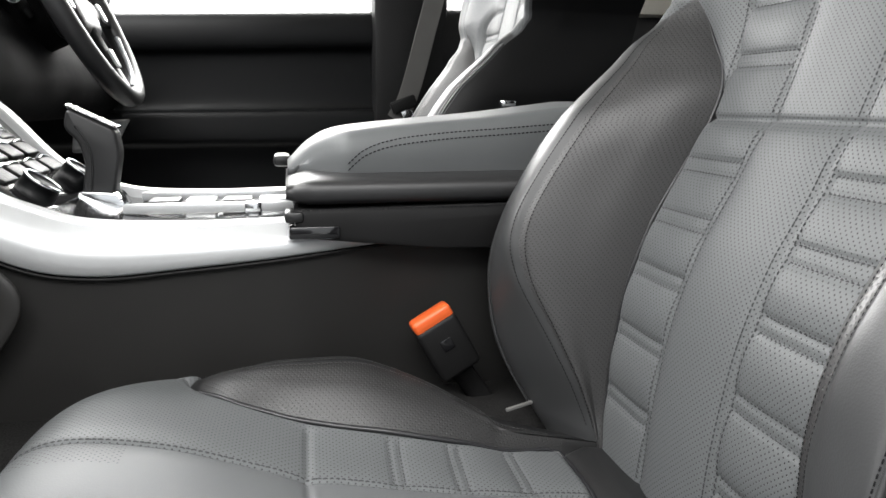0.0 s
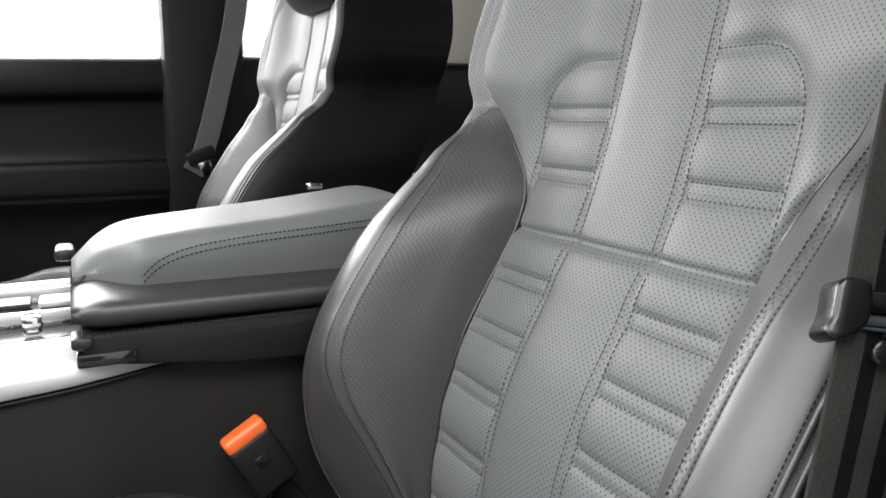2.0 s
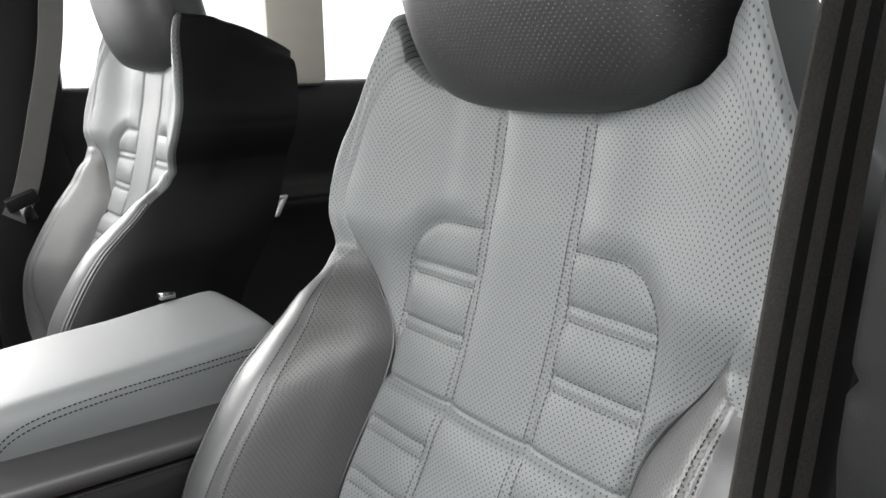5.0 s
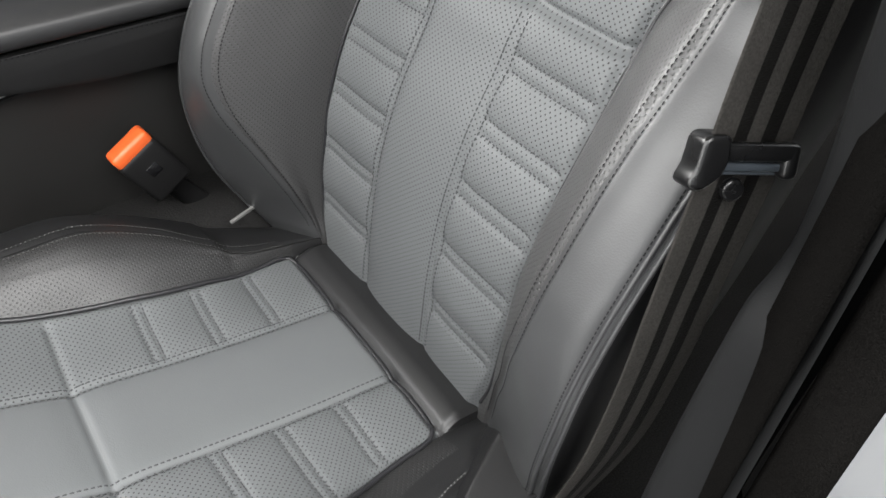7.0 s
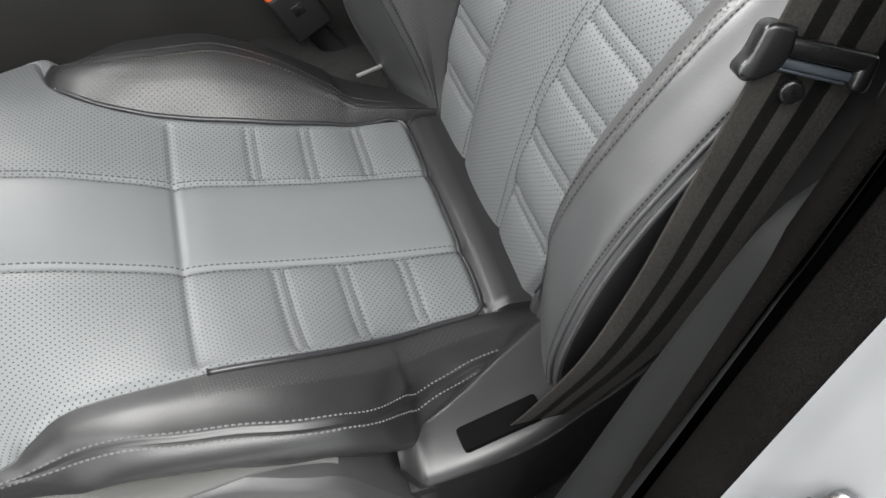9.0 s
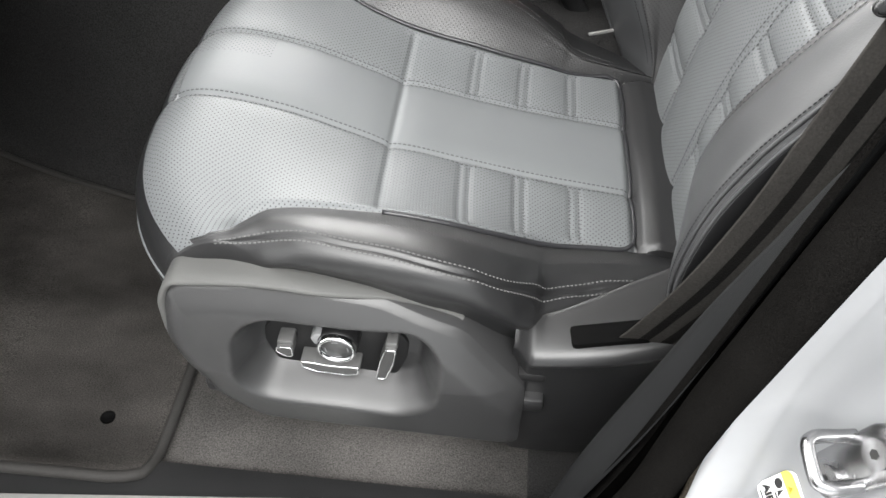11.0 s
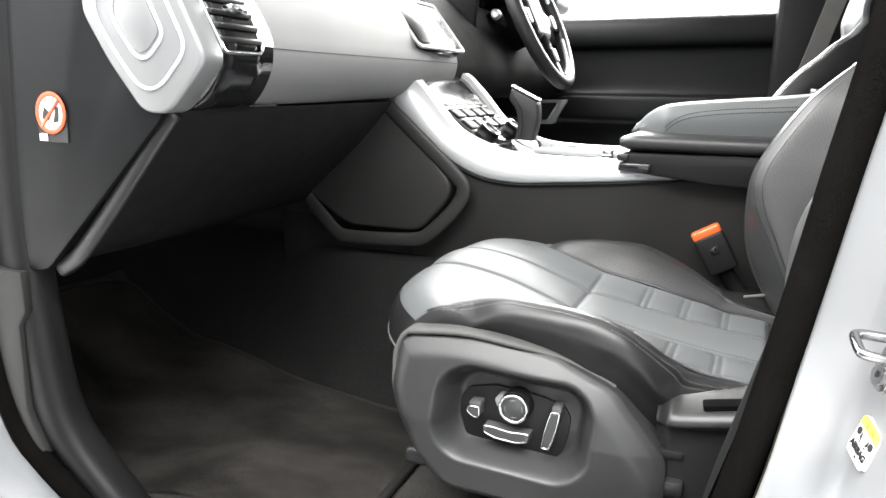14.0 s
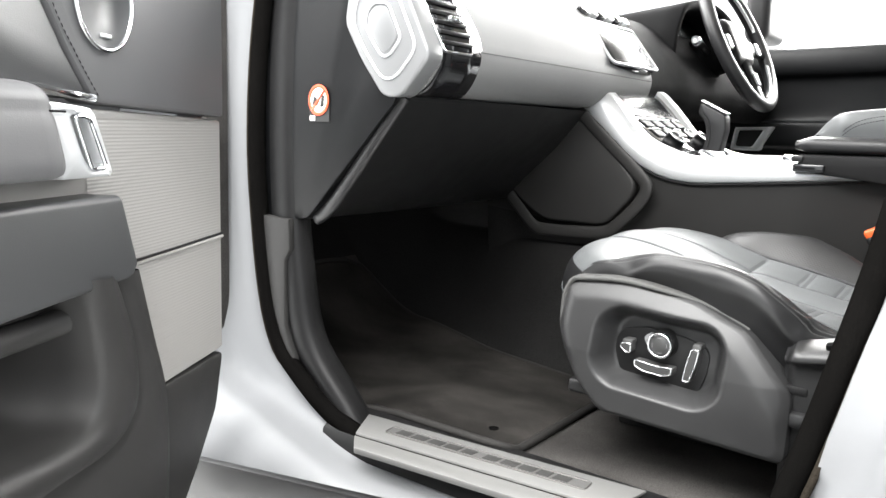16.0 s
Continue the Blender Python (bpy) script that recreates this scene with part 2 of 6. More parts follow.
SHELL_LEATHER = leather("black_shell_leather", (0.0045, 0.0045, 0.0048), 0.6, spec=0.15)
PALE_LEATHER = leather("pale_door_leather", (0.105, 0.105, 0.108), 0.55, spec=0.4)
DARK_LEATHER = leather("dark_leather", (0.018, 0.018, 0.019), 0.45)
DARK_PUNCHED = leather("punched_dark_leather", (0.016, 0.016, 0.017), 0.42, True)
DOOR_LEATHER = leather("door_leather", (0.048, 0.049, 0.051), 0.48, spec=0.45)
PIPING = surface("black_piping", (0.02, 0.02, 0.022), 0.35, grain=0.1)
PALE_THREAD = surface("pale_thread", (0.085, 0.085, 0.084), 0.8, spec=0.2)
GREY_THREAD = surface("grey_thread", (0.050, 0.051, 0.053), 0.8, spec=0.2)
THREAD = surface("dark_thread", (0.012, 0.012, 0.013), 0.9, spec=0.1)
PLASTIC = surface("soft_black_plastic", (0.0112, 0.0111, 0.0114), 0.46, grain=0.35, grain_scale=1400, vary=0.1, spec=0.2)
SATIN = surface("satin_charcoal_plastic", (0.015, 0.015, 0.0155), 0.36, grain=0.2, grain_scale=1500, vary=0.08, spec=0.5)
GLOSS = surface("gloss_black", (0.008, 0.008, 0.009), 0.12, vary=0.1, coat=0.6)
TRIM_GREY = surface("grey_trim_panel", (0.29, 0.282, 0.27), 0.5, grain=0.12, grain_scale=90, vary=0.02, stretch=(1, 1, 16), rough_vary=0.03)
DASH_GREY = surface("pale_dash_trim", (0.18, 0.18, 0.181), 0.68, grain=0.2, grain_scale=1100, vary=0.04)
SILVER = surface("satin_silver_trim", (0.60, 0.61, 0.62), 0.3, 0.35, vary=0.03, grain=0.03, rough_vary=0.03)
CHROME = surface("chrome", (0.62, 0.63, 0.64), 0.14, 1.0, vary=0.03, rough_vary=0.05)
STEEL = surface("striker_steel", (0.36, 0.36, 0.365), 0.26, 1.0, vary=0.05, rough_vary=0.05)
BRUSHED = surface("brushed_steel", (0.27, 0.268, 0.261), 0.42, 0.5, vary=0.05, scale=20, grain=0.06, grain_scale=300, stretch=(2, 60, 60), rough_vary=0.05)
PAINT = surface("silver_car_paint", (0.215, 0.219, 0.227), 0.6, 0.1, vary=0.015, scale=6, coat=0.06, rough_vary=0.01)
# tunnel felt; also a dark stand-in for carpet and console plastic lying in shade
FELT_AND_SHADE = surface("black_felt_and_shade", (0.0155, 0.0152, 0.015), 0.95, vary=0.3, scale=10, grain=1.0, grain_scale=400, spec=0.03, fleck=0.4)
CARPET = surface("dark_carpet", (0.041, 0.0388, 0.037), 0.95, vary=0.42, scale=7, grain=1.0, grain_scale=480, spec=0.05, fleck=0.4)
MAT = surface("carpet_mat", (0.025, 0.0232, 0.0216), 0.95, vary=0.45, scale=6, stretch=(1.0, 1.8, 1), grain=1.0, grain_scale=450, spec=0.05, fleck=0.55)
RUBBER = surface("rubber_seal", (0.006, 0.0057, 0.0054), 0.65, spec=0.1, grain=0.5, grain_scale=900, vary=0.3)
FLOCK = surface("flocked_seal", (0.0040, 0.0038, 0.0036), 0.95, grain=1.0, grain_scale=1200, vary=0.3, spec=0.0, fleck=0.7)
WEBBING = surface("belt_webbing", (0.0055, 0.0052, 0.005), 0.75, spec=0.05, fleck=0.15, grain=0.8, grain_scale=500, vary=0.25, stretch=(1, 1, 3))
WEBBING_PALE = surface("belt_webbing_rib", (0.028, 0.0264, 0.0246), 0.75, spec=0.05, fleck=0.15, grain=0.8, grain_scale=500, vary=0.25)
ORANGE = surface("orange_button", (0.8, 0.13, 0.03), 0.35, vary=0.05)
HEADLINER = surface("pale_headlining", (0.5, 0.48, 0.43), 0.9, grain=0.4, vary=0.06)
CONCRETE = surface("showroom_floor", (0.7, 0.7, 0.69), 0.35, vary=0.06, scale=3)
WHITE = surface("white_label", (0.85, 0.85, 0.83), 0.4, vary=0.02)
YELLOW = surface("yellow_label", (0.8, 0.68, 0.1), 0.4, vary=0.02)
OLIVE = surface("olive_print", (0.32, 0.25, 0.02), 0.5, vary=0.02)
INK = surface("black_print", (0.015, 0.015, 0.015), 0.5, vary=0.02)
RED = surface("red_print", (0.75, 0.1, 0.04), 0.4, vary=0.03)
SHIELD = surface("satin_grey_shield", (0.21, 0.213, 0.217), 0.36, 0.3, vary=0.03, rough_vary=0.03)
DOOR_PLASTIC = surface("charcoal_door_plastic", (0.025, 0.0242, 0.0236), 0.5, grain=0.35, grain_scale=1200, vary=0.1, spec=0.35)
PILLAR_PLASTIC = surface("blue_grey_pillar_plastic", (0.0088, 0.0091, 0.0095), 0.65, grain=0.25, grain_scale=1300, vary=0.1, spec=0.12)
PANEL = surface("charcoal_panel_plastic", (0.024, 0.024, 0.0245), 0.40, grain=0.25, grain_scale=1500, vary=0.06, spec=0.5)
DULL = surface("dull_black_plastic", (0.006, 0.006, 0.0062), 0.8, grain=0.3, vary=0.1, spec=0.06)
GUIDE_BLACK = surface("smooth_black_plastic", (0.0042, 0.0042, 0.0045), 0.28, grain=0.04, grain_scale=900, vary=0.05, spec=0.45)
FUZZ = surface("brown_fuzzy_edge", (0.024, 0.0205, 0.0165), 0.95, grain=1.0, grain_scale=900, vary=0.4, scale=60, spec=0.0, fleck=0.8)
STEEL_BLUE = surface("blue_grey_plastic", (0.030, 0.036, 0.043), 0.3, vary=0.05)
SIDE_PLASTIC = surface("blue_black_plastic", (0.0042, 0.0045, 0.005), 0.42, grain=0.3, grain_scale=1400, vary=0.1, spec=0.25)
CONSOLE = surface("soft_console_plastic", (0.019, 0.0185, 0.018), 0.55, grain=0.4, grain_scale=1300, vary=0.1, spec=0.25)
HOLE = surface("deep_shadow_black", (0.002, 0.002, 0.002), 0.9, vary=0.0, spec=0.05)
SWITCH_BLACK = surface("black_switch_plate", (0.0085, 0.0085, 0.0088), 0.45, grain=0.2, grain_scale=1500, vary=0.05, spec=0.3)
SWITCH_GREY = surface("satin_switch_grey", (0.085, 0.085, 0.084), 0.38, 0.2, vary=0.04)
SWITCH_FACE = surface("dark_switch_face", (0.035, 0.035, 0.035), 0.4, vary=0.05)
SCREEN = surface("dark_screen", (0.01, 0.011, 0.012), 0.22, vary=0.05, spec=0.3)

# ---- the showroom round the car ----
def flat(name, x0, x1, y0, y1, z, material, label, category, n=2):
    X, Y = np.meshgrid(np.linspace(x0, x1, n), np.linspace(y0, y1, n), indexing="ij")
    v, f, _ = sheet(np.stack([X, Y, np.full_like(X, z)], -1), flip=True)
    return thing_mesh(name, (v, f), material, label, category, kind="structure", smooth=False)


flat("ground", -40, 40, -40, 40, 0.0, CONCRETE, "pale polished showroom floor under the car", "floor")

# ---- the car's floor, carpet and tunnel ----
def tunnel_foot(x):
    """Where the floor turns up to the tunnel; it stands back in the footwell."""
    return -0.325 + 0.13 * step(-0.02, -0.45, x)


def floor_height(x, y):
    toe = 0.42 * step(-0.42, -0.95, x) ** 1.2
    foot = tunnel_foot(x)
    tunnel = 0.20 * step(foot, foot + 0.13, y)
    sill = 0.012 * step(-0.655, -0.69, y)
    dip = 0.03 * step(-0.05, -0.30, x) * step(-0.2, -0.5, y)
    far = 0.20 * step(0.34, 0.19, y)
    return 0.490 - dip + toe + np.minimum(tunnel, far) + sill


xs = np.linspace(-1.0, 1.9, 150)
rim = tunnel_foot(xs)[:, None]
u = np.concatenate([np.linspace(0, 1, 36), np.linspace(1, 2, 50)[1:], np.linspace(2, 3, 36)[1:]])[None, :]
Y = np.where(u < 1, -0.72 + (rim + 0.72) * u, np.where(u < 2, rim - 2 * rim * (u - 1), -rim + (0.93 + rim) * (u - 2)))
X = xs[:, None] * np.ones_like(u)
ground = np.stack([X, Y, floor_height(X, Y)], -1)
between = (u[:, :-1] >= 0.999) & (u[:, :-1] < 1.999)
# tunnel felt, plus deep footwell and rear floor with their shade put into the colour
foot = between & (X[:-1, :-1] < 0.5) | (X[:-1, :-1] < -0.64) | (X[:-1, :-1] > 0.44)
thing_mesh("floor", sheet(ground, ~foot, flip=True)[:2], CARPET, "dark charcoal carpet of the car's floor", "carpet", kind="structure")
thing_mesh("tunnel_lining_and_floor_shade", sheet(ground, foot, flip=True)[:2], FELT_AND_SHADE, "black felt lining of the tunnel; footwell and rear floor coloured dark for shade", "carpet", kind="structure")

# ---- door opening: body side, seal and trim ----
LOOP = [(-0.255, 1.10), (-0.277, 0.95), (-0.276, 0.80), (-0.245, 0.62), (-0.175, 0.54), (-0.07, 0.495), (0.12, 0.487), (0.33, 0.490), (0.425, 0.535), (0.457, 0.61),
        (0.492, 0.755), (0.520, 0.908), (0.545, 1.06), (0.565, 1.30), (0.50, 1.50), (0.20, 1.57), (-0.10, 1.47), (-0.21, 1.28)]
loop = curve_through(LOOP, 220, True)
tan = np.roll(loop, -1, 0) - np.roll(loop, 1, 0)
out = np.stack([tan[:, 1], -tan[:, 0]], 1)
out /= np.linalg.norm(out, axis=1)[:, None]
mid = loop.mean(0)
if ((loop - mid) * out).sum() < 0:
    out = -out


def ring(offset, y):
    """The opening's outline, moved outwards; the central pillar leans in over its flared foot."""
    down = step(0.55, 0.95, -out[:, 1])
    q = loop + out * (offset * (1 - 0.75 * down * step(0.3, 0.1, offset)))[:, None]
    y = y - 0.12 * max(offset, 0) * down
    lean = smooth_interp(q[:, 1], [0.3, 0.66, 0.725, 0.757, 0.80, 0.9, 1.8], [-0.03, -0.03, -0.022, 0.003, 0.024, 0.030, 0.03])
    return np.stack([q[:, 0], y + lean * step(0.40, 0.50, q[:, 0]) * step(-0.01, 0.04, offset), q[:, 1]], 1)


def body_ring(offset, y, pillar_offset, pillar_y, lean):
    """One line of the body side; at the central pillar it turns rearwards sooner, into a face that looks forward."""
    a, b = ring(offset, y), ring(pillar_offset, pillar_y)
    plain = loop + out * pillar_offset
    keep = lean + (1 - lean) * step(0.725, 0.68, loop[:, 1])
    b = np.stack([plain[:, 0], pillar_y + (b[:, 1] - pillar_y) * keep, plain[:, 1]], 1)
    k = (step(0.44, 0.47, loop[:, 0]) * step(0.58, 0.66, loop[:, 1]))[:, None]
    return a * (1 - k) + b * k


BODY = [(0.016, -0.742), (0.018, -0.752), (0.060, -0.757), (0.085, -0.763), (0.097, -0.775), (0.103, -0.80), (0.112, -0.815), (0.15, -0.83), (0.22, -0.85), (0.34, -0.86)]
PILLAR = [(0.016, -0.764, 1), (0.018, -0.770, 1), (0.052, -0.748, 0.6), (0.062, -0.753, 0.15), (0.0675, -0.761, 0), (0.0740, -0.795, 0), (0.082, -0.83, 0), (0.10, -0.85, 0), (0.15, -0.865, 0), (0.34, -0.875, 0)]
v, f, _ = sheet(np.stack([body_ring(*a, *b) for a, b in zip(BODY, PILLAR)]), closed_v=True)
thing_mesh("body_side", (v, f), PAINT, "silver painted door opening of the car's body", "car body", kind="structure")
flange = np.stack([ring(o, y) for o, y in [(0.0, -0.735), (-0.004, -0.715), (0.02, -0.69), (0.10, -0.68)]])
flange[1:, :, 1] -= np.array([0.015, 0.035, 0.035])[:, None] * step(0.43, 0.47, loop[:, 0]) * step(0.54, 0.60, loop[:, 1])
v, f, _ = sheet(flange, closed_v=True)
thing_mesh("inner_flange", (v, f), FLOCK, "black inner edge trim round the door opening", "trim", kind="structure")
seal = ring(0.004, -0.757)
seal_v = tube(seal, 0.0125, 10, True)
thing_mesh("door_seal", seal_v, FLOCK, "black flocked rubber seal round the door opening", "seal", kind="structure")
lip = tube(ring(0.0185, -0.759), 0.0035, 6, True)
thing_mesh("seal_lip", lip, FUZZ, "thin brownish fuzzy lip beside the door seal", "seal", kind="structure")

# far side of the car: door, pillars and window openings
def far_panel(name, x0, x1, prof, material, label, category, n=24, rise=0.0):
    xs = np.linspace(x0, x1, n)
    p = curve_through(prof, 90)
    P = np.stack([np.stack([np.full(len(p), x), p[:, 0], p[:, 1] + rise * x * step(0.85, 1.1, p[:, 1])], 1) for x in xs])
    v, f, _ = sheet(P)
    return thing_mesh(name, (v, f), material, label, category, kind="structure")


far_panel("far_door", -0.75, 0.50, [(1.02, 1.166), (0.990, 1.163), (0.968, 1.150), (0.962, 1.115), (0.968, 1.085), (0.986, 1.070), (0.990, 1.00), (0.985, 0.955), (0.966, 0.948), (0.963, 0.943), (0.960, 0.90),
                                   (0.962, 0.878), (0.975, 0.868), (0.985, 0.80), (0.97, 0.6), (0.98, 0.5)], SIDE_PLASTIC, "black moulded driver's door trim under an open window", "door", rise=0.025)
thing_mesh("far_pillar", box(0.485, 0.66, 0.945, 1.02, 0.48, 1.62, 0.02), PLASTIC, "black central pillar trim beside the driver's seat", "pillar", kind="structure")
far_panel("far_rear_door", 0.62, 1.75, [(1.02, 1.18), (0.96, 1.175), (0.945, 1.10), (0.955, 0.95), (0.93, 0.9), (0.96, 0.84), (0.96, 0.5)], PLASTIC, "black rear door trim behind the driver's seat", "door")
thing_mesh("far_rear_pillar", box(1.10, 1.26, 0.93, 1.02, 1.17, 1.62, 0.02), HEADLINER, "pale rear pillar trim between the windows", "pillar", kind="structure")
thing_mesh("roof", box(0.02, 2.0, -0.62, 0.98, 1.56, 1.62, 0.02), HEADLINER, "pale headlining under the roof", "ceiling", kind="structure")
thing_mesh("rear_wall", box(1.85, 1.95, -0.85, 0.98, 0.48, 1.25, 0.01), CARPET, "dark rear end of the cabin", "wall", kind="structure")
thing_mesh("near_rear_side", box(0.66, 1.9, -0.86, -0.80, 0.45, 1.2, 0.01), PLASTIC, "black rear side trim behind the passenger's seat", "wall", kind="structure")
thing_mesh("bulkhead", box(-1.05, -0.98, -0.86, 0.98, 0.3, 1.12, 0.01), CARPET, "dark bulkhead in front of the footwell", "wall", kind="structure")

# near central pillar trim, inside the seal
def pillar_trim():
    zs = np.linspace(0.50, 1.62, 190)
    rows = []
    for z in zs:
        xf = smooth_interp(z, [0.45, 0.55, 0.62, 0.76, 0.91, 1.06, 1.3, 1.65], [0.422, 0.446, 0.463, 0.500, 0.527, 0.549, 0.575, 0.6])
        corner = smooth_interp(z, [0.45, 0.55, 0.65, 0.738, 0.783, 0.82, 0.852, 0.881, 0.908, 0.926, 0.936, 0.948, 0.97, 1.01, 1.06, 1.10, 1.3, 1.65],
                               [0.432, 0.450, 0.468, 0.490, 0.502, 0.513, 0.524, 0.534, 0.543, 0.550, 0.558, 0.570, 0.574, 0.572, 0.566, 0.566, 0.590, 0.615])
        seam = 0.004 * bell(z - 1.105, 0.003)
        front = -0.697 + 0.006 * step(0.75, 0.92, z) - seam
        prof = [(xf - 0.012, -0.738), (0.7 * xf + 0.3 * corner - 0.006, -0.727), (corner - 0.009, front - 0.010), (corner - 0.002, front - 0.002), (corner + 0.008, front), (corner + 0.05, front - 0.003), (corner + 0.085, -0.712)]
        c = curve_through(prof, 28)
        rows.append(np.stack([c[:, 0], c[:, 1], np.full(len(c), z)], 1))
    v, f, _ = sheet(np.stack(rows))
    return thing_mesh("pillar_trim", (v, f), PILLAR_PLASTIC, "charcoal moulded trim of the central pillar", "pillar", kind="structure")


pillar_trim()


# dark cladding along the foot of the body side
clad = [(-0.9, 0.42), (-0.214, 0.474), (0.103, 0.520), (0.30, 0.530), (1.2, 0.53), (1.2, 0.2), (-0.9, 0.2)]
thing_mesh("rocker_cladding", slab(clad, "y", -0.915, -0.900, 0.006), SATIN, "charcoal plastic cladding under the sill", "trim", kind="structure")

# ---- the front seats ----
def back_profile(z):
    return smooth_interp(z, [0.60, 0.70, 0.76, 0.82, 0.87, 0.90, 0.93, 0.958, 1.00, 1.05, 1.12, 1.20, 1.30], [0.53, 0.541, 0.548, 0.560, 0.578, 0.594, 0.612, 0.628, 0.644, 0.659, 0.676, 0.700, 0.735])


JOINT, HC = 0.958, 0.0445
LOW_RIBS, HIGH_RIBS = (0.923, 0.882, 0.839, 0.789, 0.735), (1.051, 1.004)


def insert_edge(z):
    return smooth_interp(z, [0.60, 0.68, 0.72, 0.80, 0.90, 0.958, 0.996, 1.05, 1.10, 1.15, 1.196, 1.3], [0.10, 0.116, 0.126, 0.130, 0.131, 0.131, 0.140, 0.178, 0.203, 0.192, 0.152, 0.14])


def bolster_share(z):
    """How much of its full height the bolster has at height z."""
    return smooth_interp(z, [0.60, 0.68, 0.73, 0.78, 0.83, 0.87, 0.945, 0.98, 1.017, 1.05, 1.09, 1.3], [0.0, 0.08, 0.26, 0.54, 0.86, 1.0, 1.0, 0.86, 0.55, 0.20, 0.03, 0.02])


def flank_share(z):
    """The same for the bolster's outer edge, which stays full further down."""
    return smooth_interp(z, [0.60, 0.66, 0.70, 0.74, 0.78, 0.83, 0.87, 0.945, 0.98, 1.017, 1.045, 1.09, 1.3], [0.0, 0.20, 0.46, 0.70, 0.86, 0.97, 1.0, 1.0, 0.84, 0.52, 0.20, 0.03, 0.02])


def bolster_seam(z, near):
    """Where the double seam runs on the bolster, on the door side and on the console side."""
    zs = [0.60, 0.68, 0.74, 0.78, 0.84, 0.88, 0.945, 0.98, 1.017, 1.06, 1.12, 1.196, 1.3]
    door = smooth_interp(z, zs, [0.125, 0.135, 0.152, 0.168, 0.187, 0.192, 0.193, 0.195, 0.196, 0.200, 0.212, 0.157, 0.145])
    inner = smooth_interp(z, zs, [0.115, 0.124, 0.134, 0.144, 0.162, 0.168, 0.168, 0.174, 0.187, 0.200, 0.212, 0.157, 0.145])
    return np.where(near, door, inner)


def outer_edge(z, near):
    zs = [0.60, 0.68, 0.73, 0.79, 0.84, 0.92, 1.0, 1.06, 1.12, 1.16, 1.196, 1.3]
    door = smooth_interp(z, zs, [0.175, 0.200, 0.216, 0.226, 0.230, 0.232, 0.231, 0.226, 0.235, 0.215, 0.168, 0.15])
    inner = smooth_interp(z, zs, [0.160, 0.184, 0.202, 0.212, 0.216, 0.216, 0.214, 0.211, 0.224, 0.206, 0.166, 0.15])
    return np.where(near, door, inner)


def pad_gap(w, z):
    """How far (w, z) lies outside the upper ribbed pad: negative inside it."""
    a = np.abs(w)
    cx, cz, r = 0.128 - 0.040, 1.092 - 0.040, 0.040
    dx, dz = np.maximum(a - cx, 0), np.maximum(z - cz, 0)
    return np.hypot(dx, dz) - r


def insert_relief(w, z):
    a = np.abs(w)
    d = -0.0018 * bell(a - HC, 0.0034) - 0.0022 * bell(a - HC, 0.014)
    low = step(JOINT + 0.002, JOINT - 0.002, z)
    d -= 0.0042 * bell(z - JOINT, 0.0034) * step(0.21, 0.16, a)
    d += low * 0.004 * bell(JOINT - z - 0.016, 0.022)
    col = step(HC, HC + 0.008, a) * step(insert_edge(z) - 0.001, insert_edge(z) - 0.012, a)
    for zc in LOW_RIBS:
        for e in (-0.0052, 0.0052):
            d -= col * low * 0.0017 * bell(z - zc - e, 0.0019)
        d -= col * low * 0.0036 * bell(z - zc, 0.015)
    g = pad_gap(w, z)
    high = 1 - low
    inside = step(0.0, -0.004, g)
    for zc in HIGH_RIBS:
        for e in (-0.0048, 0.0048):
            d -= col * high * inside * 0.0017 * bell(z - zc - e, 0.0019)
        d -= col * high * inside * 0.0034 * bell(z - zc, 0.014)
    rim = high * step(HC - 0.002, HC + 0.01, a)
    d += high * step(HC - 0.004, HC + 0.040, a) * 0.0045 * step(-0.002, 0.022, g) - rim * 0.0020 * bell(g, 0.0045)
    d += 0.027 * step(0.09, 0.21, a) * step(1.02, 1.09, z) + 0.006 * step(1.12, 1.19, z)
    d -= 0.006 * bell(a - insert_edge(z), 0.005) * step(1.03, 1.0, z)
    d += 0.0015 * low * bell(a, 0.035)
    return d


def edge_relief(w, z):
    """The relief at the insert's edge without its ribs, from which the bolster springs."""
    high = step(JOINT + 0.01, 1.03, z)
    return high * 0.0045 * step(-0.002, 0.022, pad_gap(w, z)) + 0.027 * step(0.09, 0.21, w) * step(1.02, 1.09, z) + 0.006 * step(1.12, 1.19, z) - 0.006 * step(1.03, 1.0, z)


def crown(w):
    """How far the top edge rises over the middle of the shoulders."""
    a = np.abs(w)
    return 0.028 * bell(a - 0.165, 0.028) - 0.02 * step(0.18, 0.21, a)


